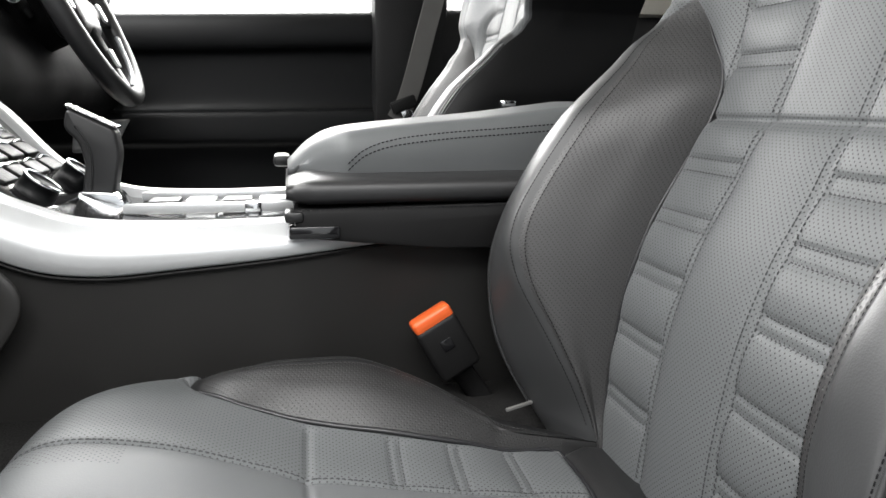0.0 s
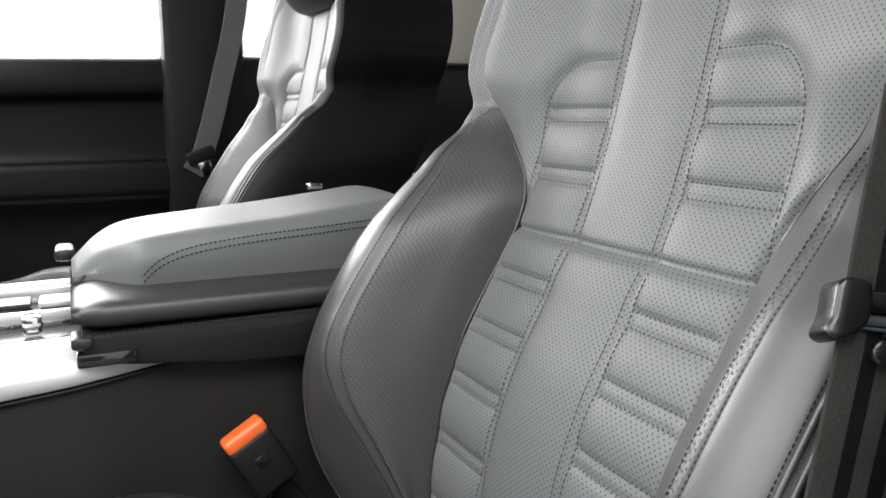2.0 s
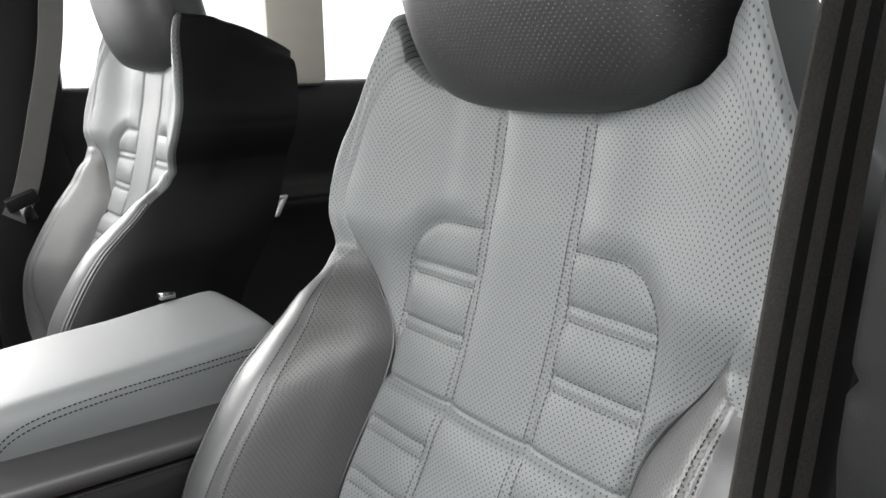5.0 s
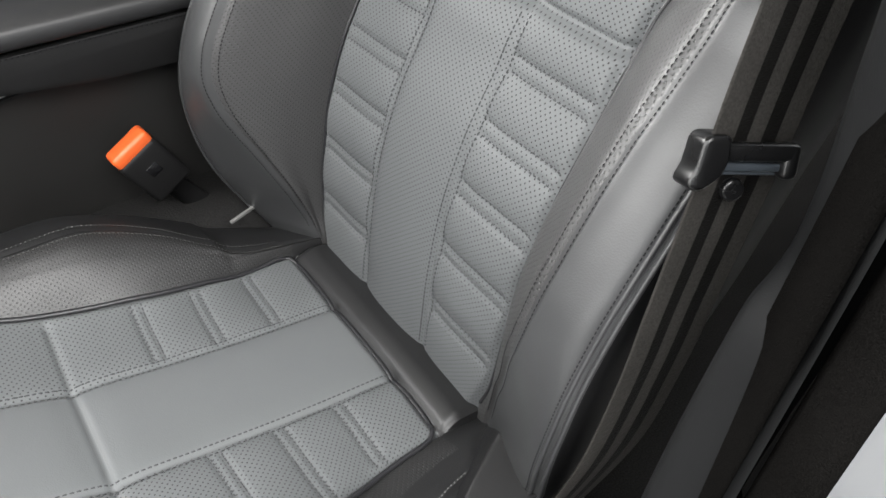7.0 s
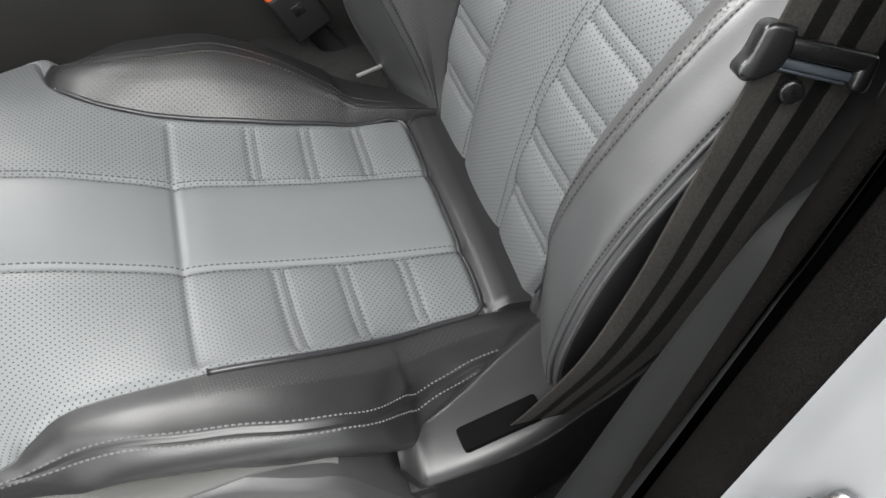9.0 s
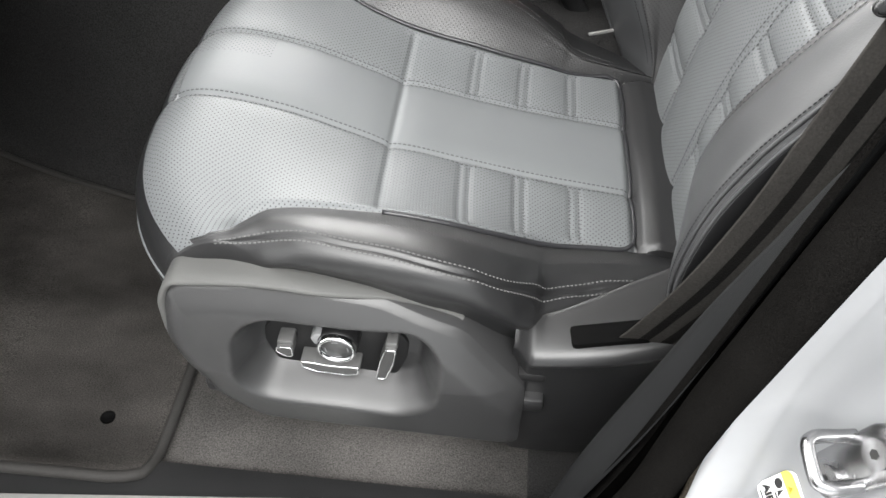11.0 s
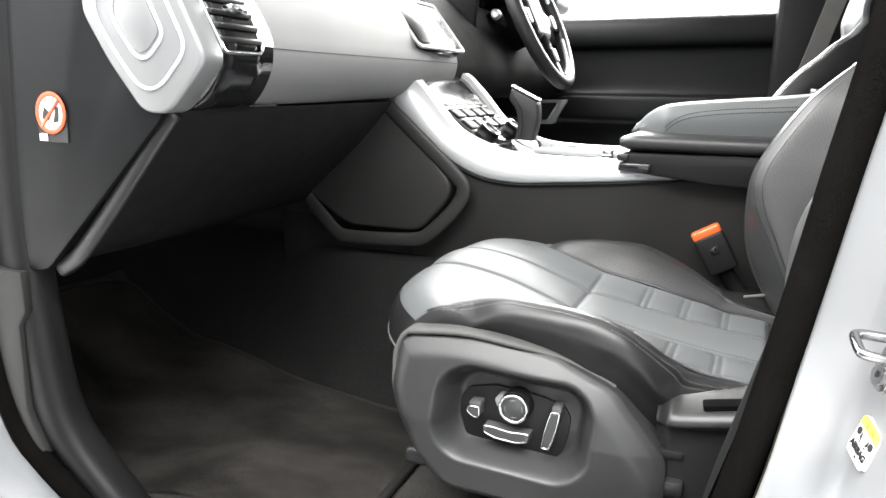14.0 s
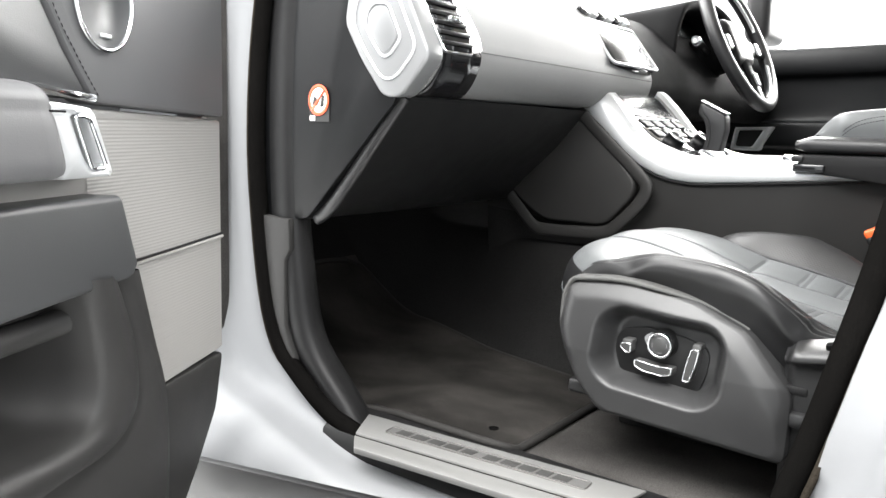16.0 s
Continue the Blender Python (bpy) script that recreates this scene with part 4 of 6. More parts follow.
def headrest(root, c):
    n, m = 60, 40
    th = np.linspace(0, 2 * np.pi, n, endpoint=False)
    ph = np.linspace(-np.pi / 2, np.pi / 2, m)
    sg = lambda v, e: np.sign(v) * np.abs(v) ** e
    T, F = np.meshgrid(th, ph, indexing="ij")
    y = 0.142 * sg(np.cos(F), 0.36) * sg(np.cos(T), 0.5)
    x = 0.052 * sg(np.cos(F), 0.42) * sg(np.sin(T), 0.7)
    z = 0.082 * sg(np.sin(F), 0.8)
    x = x + 0.10 * (y / 0.142) ** 2 * 0.12 - 0.02 * z / 0.08
    P = np.stack([0.668 + x + 0.012, c + y, 1.273 + z - 0.008 * (1 - (y / 0.142) ** 2)], -1)
    uv = np.stack([P[..., 1], P[..., 2]], -1)
    sheet_part("headrest", P, DARK_PUNCHED, root, "black punched leather head restraint", None, uv, closed_u=True)
    for e in (-0.05, 0.05):
        part("headrest_post", tube([(0.725, c + e, 1.19), (0.70, c + e, 1.27)], 0.006, 10), CHROME, root)


def seat(c, label, door_side, fine=False):
    root = thing("car_seat", 0.32, c, 0.50, label, "car seat", "front seats")
    backrest(root, c, fine, door_side)
    cushion(root, c, fine, door_side)
    headrest(root, c)
    part("seat_base", box(0.19, 0.52, c - 0.07, c + 0.07, 0.505, 0.655, 0.015), PLASTIC, root, "black seat base over the runners")
    for e in (-0.045, 0.045):
        part("seat_runner", box(0.16, 0.62, c + e - 0.02, c + e + 0.02, 0.494, 0.515, 0.004), SATIN, root)
    return root


near_seat = seat(-0.410, "grey punched leather passenger seat with ribbed inserts and black headrest", -1, True)

# ---- parts of the passenger seat: side panel, switches ----
def sd_box(x, z, cx, cz, hx, hz, r):
    dx, dz = np.abs(x - cx) - hx + r, np.abs(z - cz) - hz + r
    return np.hypot(np.maximum(dx, 0), np.maximum(dz, 0)) + np.minimum(np.maximum(dx, dz), 0) - r


def side_panel(root):
    ctrl = rounded([(0.159, 0.726), (0.152, 0.668), (0.166, 0.625), (0.212, 0.574), (0.30, 0.571), (0.4235, 0.566), (0.4235, 0.640), (0.374, 0.697), (0.315, 0.722), (0.24, 0.734)], 0.011, 6)
    pts = np.array(ctrl + ctrl[:1])
    run = np.r_[0, np.cumsum(np.linalg.norm(np.diff(pts, axis=0), axis=1))]
    rim = np.stack([np.interp(np.linspace(0, run[-1], 320, endpoint=False), run, pts[:, j]) for j in (0, 1)], 1)
    cen = np.array([0.285, 0.652])
    r = np.concatenate([np.linspace(0, 0.90, 60), np.linspace(0.905, 1.0, 22)])
    XZ = cen + (rim - cen)[None] * r[:, None, None]
    x, z = XZ[..., 0], XZ[..., 1]
    tilt = (z - 0.645) * 0.35
    bowl = sd_box(x - 0.10 * (z - 0.645), z + 0.06 * (x - 0.28), 0.279, 0.6535, 0.077, 0.0485, 0.035)
    y = -0.660 + np.abs(tilt) * 0.25 + 0.003 * ((r[:, None] - 0.93) / 0.07).clip(0, 1) ** 1.6
    ridge = curve_through([(0.158, 0.620), (0.142, 0.668), (0.150, 0.715), (0.168, 0.731), (0.24, 0.736), (0.315, 0.724), (0.374, 0.699), (0.427, 0.640), (0.440, 0.60)], 180)
    away = np.sqrt(((XZ[:, :, None, :] - ridge[None, None]) ** 2).sum(-1)).min(2)
    slope = 1 - away / 0.026
    crease = 0.0078 * (slope + np.sqrt(slope**2 + 0.03))
    y = y + crease + 0.035 * step(0.004, -0.018, bowl)
    P = np.stack([x, y, z], -1)
    back = P[-1:].copy()
    back[..., 1] = -0.59
    P = np.concatenate([P, back])
    sheet_part("side_panel", P, PANEL, root, "charcoal plastic side panel with a scooped switch bowl", None, None, closed_v=True)
    edge = curve_through([(0.1610, 0.640), (0.1535, 0.666), (0.1530, 0.690), (0.1550, 0.708), (0.1640, 0.7255), (0.180, 0.7300), (0.24, 0.7335), (0.315, 0.7215), (0.372, 0.6975)], 90)
    t2 = np.gradient(edge, axis=0)
    t2 /= np.linalg.norm(t2, axis=1)[:, None]
    out2 = np.stack([-t2[:, 1], t2[:, 0]], 1)
    lev = lambda off, d: np.stack([(edge + out2 * off)[:, 0], d + 0.016 * step(0.26, 0.36, edge[:, 0]), (edge + out2 * off)[:, 1]], 1)
    strip = np.stack([lev(-0.0045, -0.6425), lev(-0.003, -0.6455), lev(-0.0005, -0.6462), lev(0.0012, -0.6445), lev(0.0016, -0.636), lev(0.0014, -0.615)])
    sheet_part("panel_edge", strip, surface("grey_edge", (0.055, 0.055, 0.053), 0.7, grain=0.3), root, "grey fabric edge along the side panel")


side_panel(near_seat)
part("runner_cap", box(0.164, 0.215, -0.640, -0.610, 0.5830, 0.6010, 0.005, 3), SATIN, near_seat, "dark rounded end of the seat adjuster")


def switch_pack(root):
    plate = rounded([(0.2185, 0.646), (0.220, 0.662), (0.228, 0.673), (0.257, 0.679), (0.302, 0.675), (0.326, 0.668), (0.332, 0.658), (0.330, 0.638), (0.323, 0.617), (0.310, 0.611), (0.289, 0.610), (0.247, 0.612), (0.227, 0.619)], 0.004, 4)
    part("switch_plate", slab(plate, "y", -0.6265, -0.620, 0.0012), SWITCH_BLACK, root, "rounded black switch plate at the bottom of the bowl")

    def rimmed(name, outline, front, label, lines=()):
        """A satin block with a bright edge round a darker face."""
        body = part(name, slab(outline, "y", front, -0.622, 0.0014), SWITCH_GREY, root, label)
        cx, cz = np.mean(outline, axis=0)
        part("face", slab([(cx + 0.86 * (x - cx), cz + 0.82 * (z - cz)) for x, z in outline], "y", front - 0.0005, front + 0.002, 0), SWITCH_FACE, body, "dark grey face")
        loop = [(cx + 0.95 * (x - cx), front - 0.0001, cz + 0.93 * (z - cz)) for x, z in outline]
        part("chrome_rim", tube(loop, 0.0009, 8, True, ((0, 1, 0), 0.7)), CHROME, body, "bright chrome rim")
        for a, b in lines:
            part("chrome_crease", tube([(a[0], front - 0.0003, a[1]), (b[0], front - 0.0003, b[1])], 0.0005, 6), CHROME, body, "fine chrome crease")
        return body

    tilt = rimmed("tilt_switch", rounded([(0.2315, 0.6540), (0.2330, 0.6595), (0.2445, 0.6600), (0.2445, 0.6490), (0.239, 0.6482)], 0.0022, 4), -0.6420, "small satin switch with a chrome edge")
    part("switch_cap", slab(rounded([(0.2325, 0.6590), (0.2330, 0.6635), (0.2450, 0.6640), (0.2455, 0.6590)], 0.0018, 3), "y", -0.6395, -0.623, 0.0012), SWITCH_GREY, tilt, "satin top of the small switch")
    rimmed("slide_switch", rounded([(0.2485, 0.6415), (0.260, 0.6412), (0.266, 0.6400), (0.279, 0.6390), (0.286, 0.6396), (0.2955, 0.6400), (0.2945, 0.6315), (0.283, 0.6285), (0.260, 0.6300), (0.2490, 0.6345)], 0.0018, 4), -0.6410, "seat-shaped satin switch with a chrome edge", (((0.260, 0.6302), (0.2615, 0.6345)), ((0.283, 0.6288), (0.2835, 0.6335))))
    recline = rimmed("recline_switch", rounded([(0.3160, 0.6680), (0.3245, 0.6685), (0.3215, 0.6490), (0.3150, 0.6275), (0.3075, 0.6275), (0.3110, 0.6490)], 0.0022, 4), -0.6415, "upright satin switch with a chrome edge")
    part("switch_cap", slab(rounded([(0.3155, 0.6660), (0.3160, 0.6725), (0.3250, 0.6725), (0.3250, 0.6660)], 0.0018, 3), "y", -0.6390, -0.623, 0.0012), SWITCH_GREY, recline, "satin top of the upright switch")
    n = 48
    a = np.linspace(0, 2 * np.pi, n, endpoint=False)
    cx, cz = 0.2795, 0.6645
    turned = lambda rows: np.stack([np.stack([cx + np.cos(a) * r, np.full(n, y + 0.0105), cz + np.sin(a) * r], 1) for r, y in rows])
    body = sheet_part("lumbar_knob", turned([(0.0160, -0.632), (0.0158, -0.648), (0.0150, -0.6515), (0.0135, -0.652)]), SWITCH_BLACK, root, "round black lumbar control", closed_v=True)
    sheet_part("chrome_ring", turned([(0.0152, -0.6505), (0.0151, -0.6535), (0.0143, -0.6553), (0.0130, -0.6556), (0.0118, -0.6545), (0.0112, -0.6520)]), CHROME, body, "bright chrome ring", closed_v=True)
    sheet_part("knob_face", turned([(0.0116, -0.6522), (0.0108, -0.6535), (0.0, -0.6537)]), SWITCH_FACE, body, "dark grey centre disc", closed_v=True)
    for k in range(4):
        w = k * math.pi / 2 + 0.12
        arc = [(cx + 0.0086 * math.cos(w + e), -0.6434, cz + 0.0086 * math.sin(w + e)) for e in np.linspace(-0.28, 0.28, 6)]
        part("tick_mark", tube(arc, 0.0003, 4), SHIELD, body)
    tab = rounded([(0.2585, 0.6690), (0.2620, 0.6740), (0.2685, 0.6750), (0.2670, 0.6625), (0.2615, 0.6615)], 0.0018, 3)
    part("thumb_tab", slab(tab, "y", -0.6385, -0.623, 0.0015), SHIELD, body, "satin thumb tab")


switch_pack(near_seat)
far_seat = seat(0.410, "grey punched leather driver's seat with ribbed inserts and black headrest", 1)
for e in (-0.045, 0.045):
    part("runner_foot", box(0.16, 0.60, 0.41 + e - 0.014, 0.41 + e + 0.014, 0.455, 0.497, 0.004), SATIN, far_seat)
far_seat.location += Vector((-0.016, 0.0, 0.029))

# ---- seat belt, its guide and lower cover ----
def belt(name, path, across, label, bands, width=0.047):
    """Woven webbing along a path: pale and dark bands side by side, with sewn outer edges."""
    root = thing(name, *path[0], label, "seat belt")
    p = curve_through(path, 80)
    k = np.linspace(0, 1, 80)
    ac = np.stack([np.interp(k, np.linspace(0, 1, len(across)), np.array(across)[:, j]) for j in range(3)], 1)
    t = np.gradient(p, axis=0)
    t /= np.linalg.norm(t, axis=1)[:, None]
    ac -= (ac * t).sum(1)[:, None] * t
    ac /= np.linalg.norm(ac, axis=1)[:, None]
    n = np.cross(t, ac)
    es = np.linspace(-0.5, 0.5, 101)
    ns = 0.0007 * np.clip((0.5 - np.abs(es)) / 0.015, 0, 1)
    front = p[:, None] + ac[:, None] * (es * width)[None, :, None] + n[:, None] * ns[None, :, None]
    rear = p[:, None] + ac[:, None] * (es * width)[None, :, None] - n[:, None] * ns[None, :, None]
    m = (es[:-1] + es[1:]) / 2
    for e0, e1, mat in bands:
        cols = np.broadcast_to((m > e0) & (m < e1), (79, 100))
        sheet_part("webbing_band", front, mat, root, "", cols)
    sheet_part("webbing_back", rear, WEBBING, root, "", flip=True)
    return root


BANDS = ((-0.5, -0.24, WEBBING_PALE), (-0.24, -0.09, WEBBING), (-0.09, 0.09, WEBBING_PALE), (0.09, 0.26, WEBBING), (0.26, 0.5, WEBBING_PALE))
GUIDE = Vector((0.574, -0.656, 0.975))
belt("seat_belt", [(0.690, -0.646, 1.46), (0.654, -0.650, 1.32), (0.625, -0.653, 1.225), (0.609, -0.654, 1.150), (0.597, -0.655, 1.09), (0.580, -0.657, 1.01), (0.571, -0.659, 0.965), (0.557, -0.660, 0.90), (0.546, -0.661, 0.852), (0.530, -0.659, 0.794), (0.514, -0.645, 0.73), (0.503, -0.634, 0.690)],
     [(1.0, -0.12, 0.0), (1.0, -0.15, 0.0), (1.0, -0.25, 0), (1.0, -0.25, 0.0), (1.0, -0.12, 0.0), (1.0, -0.05, 0.1)], "black ribbed seat belt webbing hanging beside the passenger seat", BANDS)


def belt_guide():
    root = thing("belt_guide", *GUIDE, "black plastic belt guide with a grey inner bar", "belt guide")
    along = Vector((0.88, -0.455, -0.10)).normalized()
    face = Vector((-0.60, -0.70, 0.36))
    face = (face - along * face.dot(along)).normalized()
    m = Matrix((along, face.cross(along), face)).transposed().to_4x4()
    m = Matrix.Translation(GUIDE - along * 0.0035 + face * 0.005) @ m @ Matrix.Scale(0.78, 4)
    put = lambda bm: placed(bm, m)
    part("bar", put(box(-0.026, 0.029, 0.0000, 0.0105, 0.001, 0.0095, 0.0035, 4)), GUIDE_BLACK, root)
    part("lower_bar", put(box(-0.026, 0.023, -0.0062, -0.0008, 0.000, 0.0055, 0.0018, 3)), STEEL_BLUE, root, "smooth blue-grey inner bar")
    part("lower_bar", put(box(-0.025, 0.021, -0.0082, -0.0064, 0.000, 0.0035, 0.0007)), STEEL_BLUE, root, "thin lower rib of the inner bar")
    cap = rounded([(-0.0290, 0.0125), (-0.0250, 0.0152), (-0.0130, 0.0150), (-0.0125, 0.0020), (-0.0150, -0.0065), (-0.0235, -0.0140), (-0.0300, -0.0162), (-0.0348, -0.0135), (-0.0345, -0.0095), (-0.0315, -0.0040)], 0.0032, 4)
    part("end_cap", put(slab(cap, "z", -0.008, 0.0125, 0.0045, 4)), GUIDE_BLACK, root, "rounded black end cap")
    part("outer_end", put(box(0.0215, 0.0315, -0.010, 0.0105, -0.003, 0.0095, 0.004, 3)), GUIDE_BLACK, root)


belt_guide()


def belt_button():
    root = thing("belt_stop_button", 0.566, -0.662, 0.964, "round black stop button on the belt", "button")
    c, d = Vector((0.5655, -0.6605, 0.9640)), Vector((-0.45, -0.85, 0.25)).normalized()
    rows = [(0.0, 0.0053), (0.0016, 0.0053), (0.0028, 0.0048), (0.0033, 0.0036), (0.0031, 0.0022)]
    part("button_disc", tube([tuple(c + d * e) for e, r in rows], [r for e, r in rows], 28), GUIDE_BLACK, root)
    part("button_centre", tube([tuple(c + d * 0.002), tuple(c + d * 0.0037), tuple(c + d * 0.0040)], [0.0012, 0.0011, 0.0006], 12), GUIDE_BLACK, root, "small raised centre")


belt_button()


def belt_cover():
    """The moulded cover low on the outer side, into which the belt runs."""
    root = thing("belt_anchor_cover", 0.46, -0.62, 0.50, "charcoal moulded cover with a slot for the seat belt", "cover")
    us = np.linspace(0, 1, 90)
    rows = []
    for u in us:
        x = 0.411 + 0.19 * u
        top = 0.697 + 0.15 * max(x - 0.45, -0.02)
        y_in = smooth_interp(x, [0.40, 0.44, 0.47, 0.53, 0.62], [-0.622, -0.612, -0.598, -0.568, -0.535])
        crest = smooth_interp(x, [0.40, 0.46, 0.50, 0.53, 0.59, 0.62], [-0.652, -0.652, -0.648, -0.640, -0.622, -0.61])
        end = step(0.07, 0.0, u)
        prof = [(y_in + 0.02, top - 0.03), (y_in, top), (y_in - 0.004, top + 0.002), (0.6 * y_in + 0.4 * crest, top + 0.001), (crest + 0.010, top - 0.003), (crest + 0.002, top - 0.008), (crest, top - 0.016),
                (crest + 0.010, top - 0.026), (crest + 0.016, 0.63), (crest + 0.022, 0.56), (crest + 0.03, 0.51)]
        c = curve_through(prof, 90)
        c[:, 0] += (0.02 * end) * step(-0.60, -0.66, c[:, 0])
        c[:, 1] -= 0.008 * end * step(0.66, 0.69, c[:, 1])
        rows.append(np.stack([np.full(90, x), c[:, 0], c[:, 1]], 1))
    P = np.stack(rows)
    sheet_part("cover", P, SATIN, root)
    part("slot", placed(slab(rounded([(-0.028, -0.009), (0.028, -0.009), (0.030, 0.009), (-0.028, 0.008)], 0.003, 3), "z", -0.010, 0.0012, 0.0008), pose(0.477, -0.6325, 0.7015, 0, -8.5, 6)), HOLE, root, "dark belt slot")
    part("step_block", box(0.417, 0.440, -0.645, -0.59, 0.606, 0.622, 0.004), SATIN, root)
    part("tongue", box(0.416, 0.438, -0.640, -0.60, 0.640, 0.650, 0.003), PLASTIC, root)


belt_cover()

# ---- buckle ----
def buckle(x, y, z):
    root = thing("belt_buckle", x, y, z - 0.07, "black seat belt buckle with an orange release button", "buckle")
    m = pose(x, y, z, 0, -29, 6)
    part("housing", placed(box(-0.0215, 0.0215, -0.011, 0.011, -0.064, -0.006, 0.005, 3), m), PLASTIC, root)
    part("release_button", placed(box(-0.0205, 0.0205, -0.0095, 0.0095, -0.010, 0.004, 0.004, 3), m), ORANGE, root, "bright orange release button")
    part("press_mark", placed(box(-0.006, 0.006, -0.0122, -0.010, -0.036, -0.024, 0.001), m), GLOSS, root)
    part("stalk", tube([m @ Vector((0, 0, -0.06)), m @ Vector((0.004, 0, -0.10)), m @ Vector((0.01, 0, -0.16))], 0.011, 10, squash=((0, 1, 0), 0.4)), PLASTIC, root, "black buckle stalk")


buckle(0.4155, -0.174, 0.774)

# ---- centre console ----
def console():
    root = thing("centre_console", 0.2, 0.0, 0.50, "black centre console with a satin silver rim", "console")
    lower = [(-0.30, 1.00), (-0.105, 0.955), (-0.069, 0.924), (-0.01, 0.874), (0.058, 0.834), (0.122, 0.822), (0.209, 0.827), (0.393, 0.841), (0.70, 0.852)]
    upper = [(-0.30, 1.05), (-0.09, 1.00), (-0.039, 0.969), (0.02, 0.905), (0.07, 0.880), (0.114, 0.868), (0.20, 0.864), (0.287, 0.865), (0.70, 0.870)]
    lo, up = curve_through(lower, 90), curve_through(upper, 90)
    pull = (1 - 0.14 * step(0.27, 0.40, lo[:, 0]))
    for side in (-1, 1):
        P = np.stack([np.stack([lo[:, 0], np.full(90, side * 0.1655), lo[:, 1]], 1), np.stack([lo[:, 0], np.full(90, side * 0.171), lo[:, 1] + 0.003], 1),
                      np.stack([0.55 * lo[:, 0] + 0.45 * up[:, 0], np.full(90, side * 0.170), 0.55 * lo[:, 1] + 0.45 * up[:, 1]], 1),
                      np.stack([up[:, 0], np.full(90, side * 0.157), up[:, 1] - 0.002], 1), np.stack([up[:, 0], np.full(90, side * 0.148), up[:, 1]], 1),
                      np.stack([up[:, 0], np.full(90, side * 0.118), up[:, 1] - 0.001], 1), np.stack([up[:, 0], np.full(90, side * 0.114), up[:, 1] - 0.010], 1)])
        P[..., 1] *= pull
        sheet_part("silver_rim", P, SILVER, root, "satin silver sweeping rim")
        edge = np.stack([lo[:, 0], side * 0.1675 * pull, lo[:, 1] - 0.002], 1)
        part("shadow_bead", tube(edge, 0.0016, 6), PLASTIC, root)
        body = np.stack([np.stack([lo[:, 0], np.full(90, side * (0.163 - 0.004 * k)), lo[:, 1] - 0.002 - (lo[:, 1] - 0.50) * k / 12], 1) for k in range(13)])
        body[:, :, 1] += side * 0.012 * np.sin(np.linspace(0, np.pi, 13))[:, None]
        body[..., 1] *= pull
        # lower front of the wall: footwell shade put into its colour
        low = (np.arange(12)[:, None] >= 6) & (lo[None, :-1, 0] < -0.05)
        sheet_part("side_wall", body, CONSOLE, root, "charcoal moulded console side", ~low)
        sheet_part("shaded_wall_foot", body, FELT_AND_SHADE, root, "foot of the console side, coloured dark for the footwell's shade", low)
    deck = np.stack([np.stack([up[:, 0], np.full(90, y), up[:, 1] - 0.010], 1) for y in np.linspace(-0.116, 0.116, 6)])
    sheet_part("deck", deck, GLOSS, root, "gloss black console deck")
    part("silver_strip", box(0.12, 0.30, -0.028, -0.018, 0.857, 0.868, 0.003), SILVER, root, "thin silver strip")
    part("silver_strip", box(0.12, 0.30, 0.085, 0.095, 0.857, 0.868, 0.003), SILVER, root, "thin silver strip")
    for k in range(4):
        part("deck_button", box(0.135 + 0.04 * k, 0.168 + 0.04 * k, 0.03, 0.07, 0.858, 0.864, 0.002), SILVER if k % 2 else SATIN, root)
    part("cup_latch", box(0.245, 0.262, -0.075, -0.055, 0.857, 0.874, 0.004), CHROME, root, "small chrome latch")
    return root


console_ob = console()


def knee_pad():
    root = thing("knee_pad", -0.08, -0.17, 0.65, "black padded panel on the console's side with a raised edge", "trim panel")
    face = rounded([(-0.095, 0.930), (-0.060, 0.922), (0.035, 0.818), (0.030, 0.790), (-0.020, 0.735), (-0.150, 0.735), (-0.225, 0.785), (-0.235, 0.90)], 0.02, 5)
    part("pad", slab(face, "y", -0.186, -0.16, 0.006, 3), DOOR_PLASTIC, root)
    rail = curve_through([(-0.092, -0.186, 0.946), (-0.02, -0.187, 0.884), (0.044, -0.188, 0.828), (0.056, -0.188, 0.806), (0.042, -0.188, 0.778), (0.006, -0.188, 0.740), (-0.02, -0.188, 0.724), (-0.08, -0.190, 0.719), (-0.146, -0.192, 0.718), (-0.166, -0.192, 0.724), (-0.19, -0.190, 0.745), (-0.224, -0.186, 0.777)], 110)
    part("raised_edge", tube(rail, 0.0115, 12, squash=((0, 1, 0), 0.32)), DOOR_PLASTIC, root, "raised charcoal edge round the pad")


knee_pad()


